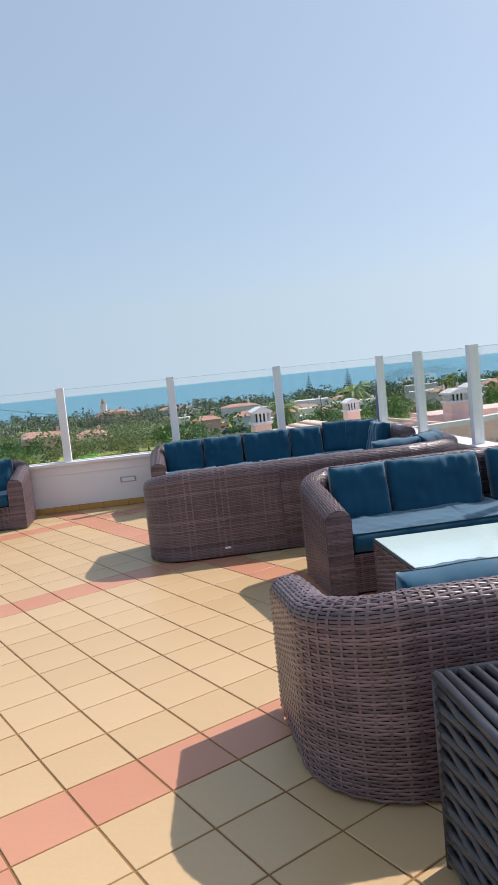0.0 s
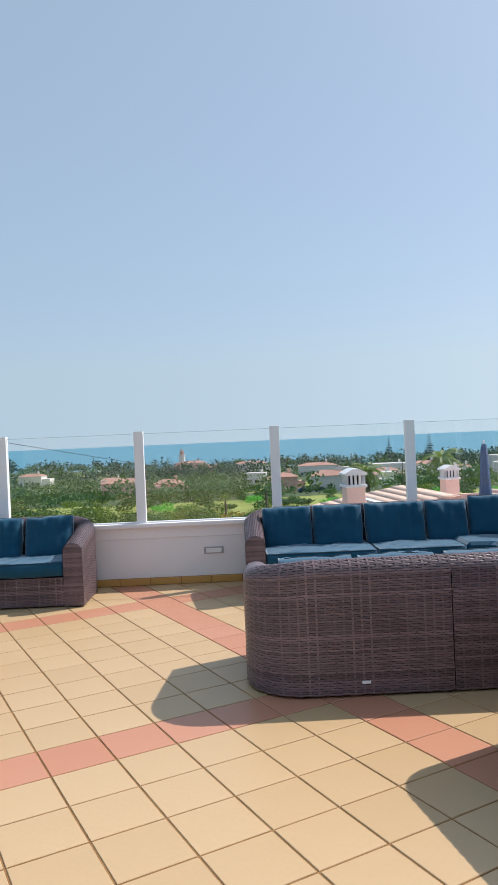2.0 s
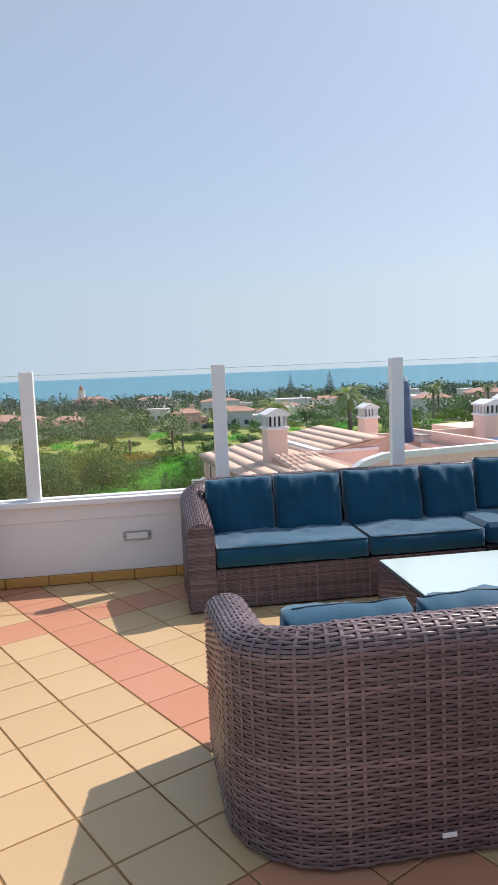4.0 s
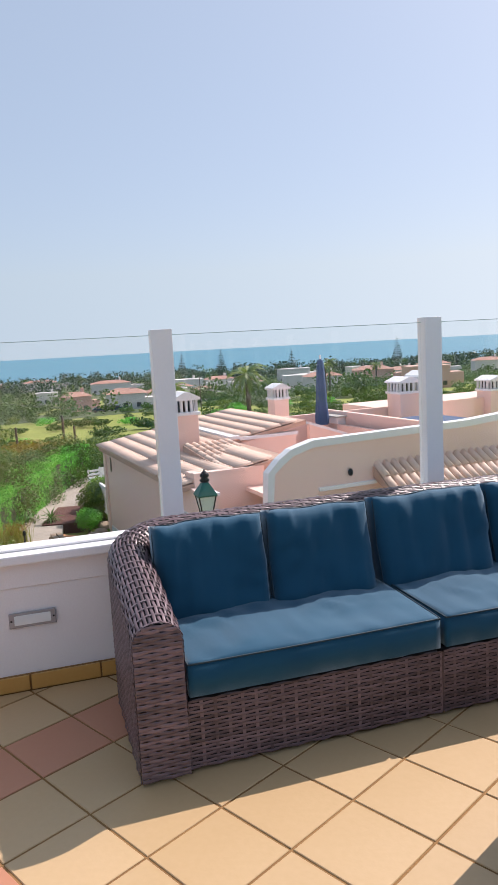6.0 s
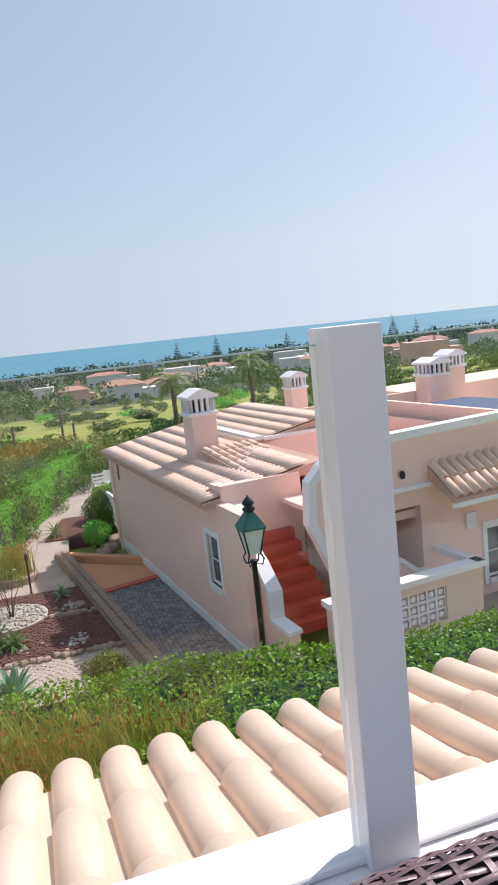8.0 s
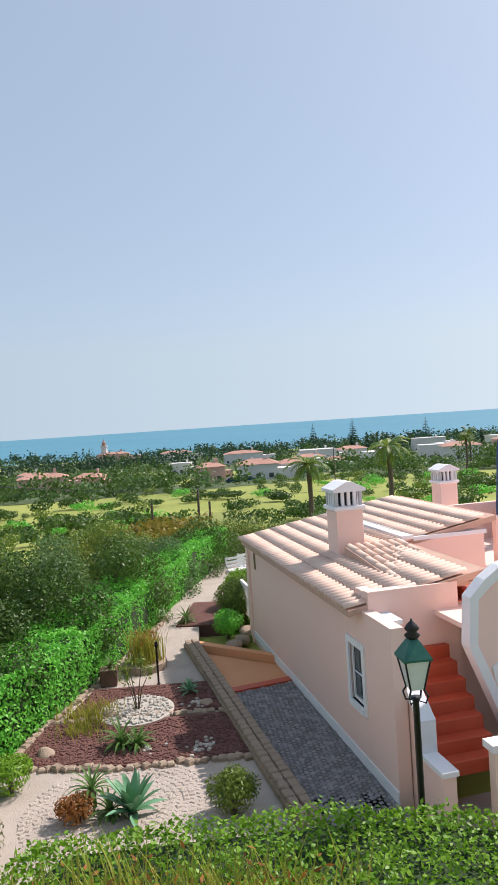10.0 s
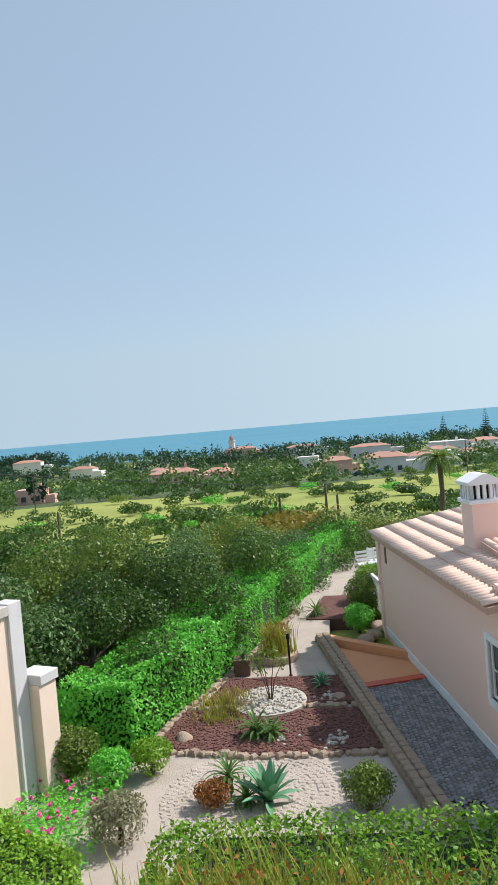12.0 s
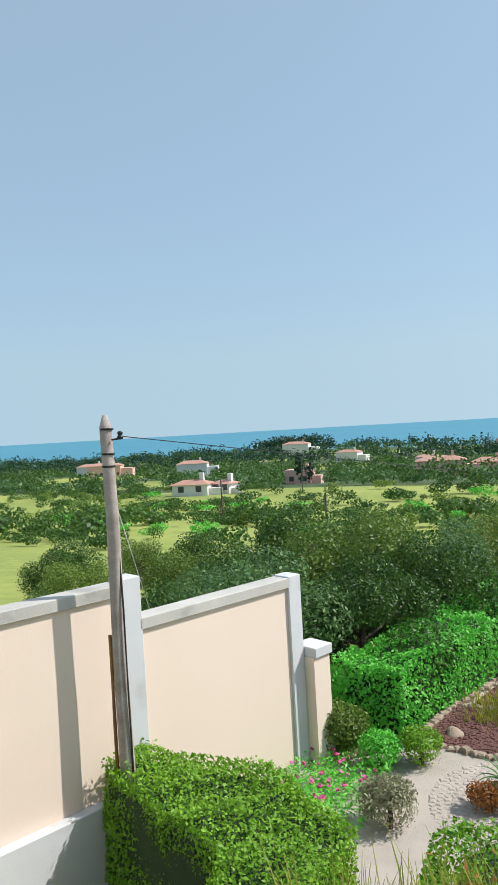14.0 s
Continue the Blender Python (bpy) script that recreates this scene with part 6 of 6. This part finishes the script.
woods("yellow_shrubs", [(-5.5 + 7 * a, 46 + 14 * b, 1.7 + a, 3.4) for a, b in np.random.default_rng(9).random((14, 2))], LEAF_YELLOW, "yellow-green shrubs below the field", 19, 0.10, 260)
woods("red_shrubs", [(3.5 + 4 * a, 47 + 8 * b, 1.6, 2.6) for a, b in np.random.default_rng(10).random((6, 2))], LEAF_RED, "reddish shrubs near the house", 20, 0.10, 220)


def norfolk_pine(x, y, h, seed):
    t = thing("norfolk_pine", "tall tiered pine standing over the woodland", "tree", (x, y, ground_z(x, y)))
    part("trunk", tube([(0, 0, 0), (0, 0, h)], [0.35, 0.06], 6), BARK_TRUNK, t)
    out = []
    for k in range(12):
        z = h * (0.3 + 0.68 * k / 12)
        r = h * 0.20 * (1 - k / 13) + 0.4
        n = 26
        a = np.linspace(0, 6.28, n) + k
        c = np.stack([r * 0.6 * np.cos(a), r * 0.6 * np.sin(a), np.full(n, z)], 1)
        out.append(leaf_quads(c, np.tile((0, 0, 1.0), (n, 1)), r * 0.8, 0.25, 0.5, seed + k))
    part_of("crown", quads_mesh("crown", np.concatenate(out), LEAF_PINE), t)


for k, (x, y, h) in enumerate(((118, 560, 22), (150, 560, 25), (210, 560, 22), (285, 520, 26), (330, 560, 22))):
    norfolk_pine(x, y, h, 70 + k)


def villa(x, y, w, d, h, turn, wall, label, roof=True, seed=1):
    z = ground_z(x, y)
    h *= 1.5
    v = thing("villa", label, "house", (x, y, z - 0.5), turn, group="villas on the slope")
    part("wall", box(-w / 2, w / 2, -d / 2, d / 2, 0, h + 0.5), wall, v)
    if roof:
        bm = bmesh.new()
        base = [bm.verts.new(q) for q in ((-w / 2 - 0.5, -d / 2 - 0.5, h + 0.5), (w / 2 + 0.5, -d / 2 - 0.5, h + 0.5), (w / 2 + 0.5, d / 2 + 0.5, h + 0.5), (-w / 2 - 0.5, d / 2 + 0.5, h + 0.5), (-w * 0.25, 0, h + 0.6 + d * 0.17), (w * 0.25, 0, h + 0.6 + d * 0.17))]
        for f in ((0, 1, 5, 4), (1, 2, 5), (2, 3, 4, 5), (3, 0, 4), (3, 2, 1, 0)):
            bm.faces.new([base[q] for q in f])
        part("roof", bm, FAR_ROOF, v)
    else:
        part("roof_parapet", box(-w / 2 - 0.1, w / 2 + 0.1, -d / 2 - 0.1, d / 2 + 0.1, h + 0.5, h + 1.0), wall, v)
    n = max(2, int(w / 3))
    for k in range(n):
        px = -w / 2 + w * (k + 0.5) / n
        win = part("window", box(px - 0.65, px + 0.65, -d / 2 - 0.06, -d / 2 - 0.01, 1.4, 2.7), FAR_SHADE, v)
        part("sill", box(px - 0.8, px + 0.8, -d / 2 - 0.2, -d / 2 - 0.062, 1.25, 1.39), wall, win)
    part("chimney", box(w * 0.22, w * 0.22 + 0.9, -0.4, 0.5, h, h + 2.4 + (w * 0.06 if roof else 0)), wall, v)
    part("wing", box(w / 2, w / 2 + w * 0.35, -d / 2 + 1, d / 2 - 1, 0, h * 0.8), wall, v)


for k, (x, y, w, d, h, turn, wall, roof) in enumerate(VILLAS):
    villa(x, y, w, d, h, turn, wall, "white villa with a red tile roof among trees" if wall is FAR_WHITE and roof else "white flat-roofed villa among trees" if wall is FAR_WHITE else "pink villa among trees", roof, k)


def lighthouse():
    v = thing("lighthouse", "white church-like lighthouse tower with a red lantern by the sea", "lighthouse", (-47, 600, ground_z(-47, 600)))
    part("tower", lathe([(3.2, 0), (2.7, 9), (2.5, 13.5), (3.2, 13.6), (3.2, 14.4)], 8), FAR_WHITE, v)
    part("lantern", lathe([(1.6, 14.4), (1.6, 16.6), (1.9, 16.7), (0.3, 18.6), (0.1, 20)], 8), FAR_ROOF, v, "red lantern")
    part("house", box(-13, -2.7, -4, 4, 0, 5), FAR_WHITE, v)


lighthouse()


def parked_car(x, y, turn):
    c = thing("parked_car", "dark parked car beside the villa", "car", (x, y, ground_z(x, y)), turn)
    part("body", prism([(-2.1, 0.35), (2.1, 0.35), (2.1, 0.85), (1.1, 0.95), (0.6, 1.45), (-1.2, 1.45), (-1.9, 0.95), (-2.1, 0.85)], "y", -0.85, 0.85, 0.06), CAR_BLUE, c)
    part("side_glass", prism([(0.95, 0.97), (0.55, 1.38), (-1.1, 1.38), (-1.6, 0.97)], "y", -0.87, 0.87), FAR_SHADE, c)
    for px in (-1.3, 1.3):
        for py in (-0.86, 0.66):
            part("wheel", lathe([(0.33, 0), (0.33, 0.2)], 12), CABLE, c, m=pose(px, py, 0.33, -90, 0, 0))


parked_car(18.5, 205, 5)
parked_car(23, 204, 0)


def field_pole(x, y, h):
    p = thing("field_pole", "thin dark wooden pole in the meadow", "pole", (x, y, ground_z(x, y)))
    part("shaft", tube([(0, 0, 0), (0, 0, h)], [0.11, 0.08], 8), BARK_TRUNK, p)
    part("cap", lathe([(0.09, h), (0.02, h + 0.12)], 8), LAMP_METAL, p)


for x, y, h in ((-1.2, 60, 3.4), (2.2, 62, 4.0), (2.9, 60, 3.2), (-18, 62, 3.6), (-38, 84, 5), (34, 150, 7), (-52, 150, 7), (-70, 200, 8)):
    field_pole(x, y, h)


# ---- floor tiles ----
def floor_tile_mesh(name, mat):
    a, b, t = TILE / 2 - 0.0042, TILE / 2 - 0.0064, 0.003
    lo = [(-a, -a, -0.004), (a, -a, -0.004), (a, a, -0.004), (-a, a, -0.004)]
    mid = [(x, y, -0.0022) for x, y, _ in lo]
    hi = [(-b, -b, 0), (b, -b, 0), (b, b, 0), (-b, b, 0)]
    faces = [(8, 9, 10, 11)]
    for k in range(4):
        q = (k + 1) % 4
        faces += [(k, q, 4 + q, 4 + k), (4 + k, 4 + q, 8 + q, 8 + k)]
    return lo + mid + hi, faces


def clipped(poly, axis, limit, sign):
    """The part of a flat outline on one side of a line."""
    out = []
    for p, q in zip(poly, poly[1:] + poly[:1]):
        a, b = sign * (p[axis] - limit), sign * (q[axis] - limit)
        if a <= 0:
            out.append(p)
        if (a < 0 < b) or (b < 0 < a):
            f = a / (a - b)
            out.append((p[0] + (q[0] - p[0]) * f, p[1] + (q[1] - p[1]) * f))
    return out


def lay_tiles():
    verts, faces = floor_tile_mesh("t", TILE_CREAM)
    cream, red = mesh_from("floor_tile", verts, faces, TILE_CREAM), mesh_from("floor_tile_red", verts, faces, TILE_RED)
    rest = {True: ([], []), False: ([], [])}
    c, s = math.cos(TWIST), math.sin(TWIST)
    low_x, high_x, low_y, high_y = FLOOR_X0 + 0.02, 3.096, FLOOR_Y0 + 0.02, 9.182
    made = 0
    for i in range(-30, 45):
        for j in range(-30, 60):
            u, v = (i + 0.81) * TILE, (j + 0.84) * TILE
            x, y = u * c - v * s, u * s + v * c
            if not (low_x - 0.2 < x < high_x + 0.2 and low_y - 0.2 < y < high_y + 0.2):
                continue
            is_red = i % 9 == 1 or j % 9 == 7
            whole = low_x + 0.21 < x < high_x - 0.21 and low_y + 0.21 < y < high_y - 0.21
            vs, fs = rest[is_red]
            b = len(vs)
            if whole and -1.55 < x < 1.1 and 1.2 < y < 9.0 and made < 300:
                made += 1
                part_of("floor_tile", red if is_red else cream, floor, m=pose(x, y, 0, 0.12 * math.sin(i * 7.3 + j), 0.12 * math.cos(j * 5.1 + i), 27.9))
            elif whole:
                vs += [(x + p * c - q * s, y + p * s + q * c, z) for p, q, z in verts]
                fs += [tuple(b + k for k in f) for f in faces]
            else:
                # cut along the edge of the floor
                outline = [(x + p * c - q * s, y + p * s + q * c) for p, q, z in verts[8:12]]
                for axis, limit, sign in ((0, low_x, -1), (0, high_x, 1), (1, low_y, -1), (1, high_y, 1)):
                    outline = clipped(outline, axis, limit, sign)
                n = len(outline)
                if n > 2:
                    vs += [(p, q, -0.004) for p, q in outline] + [(p, q, 0.0) for p, q in outline]
                    fs += [tuple(b + n + k for k in range(n))] + [(b + k, b + (k + 1) % n, b + n + (k + 1) % n, b + n + k) for k in range(n)]
    for is_red, (vs, fs) in rest.items():
        ob = part_of("floor_tile_field", mesh_from("floor_tile_field", vs, fs, TILE_RED_FAR if is_red else TILE_CREAM_FAR), floor)
        tagged(ob, kind="stuff")


lay_tiles()
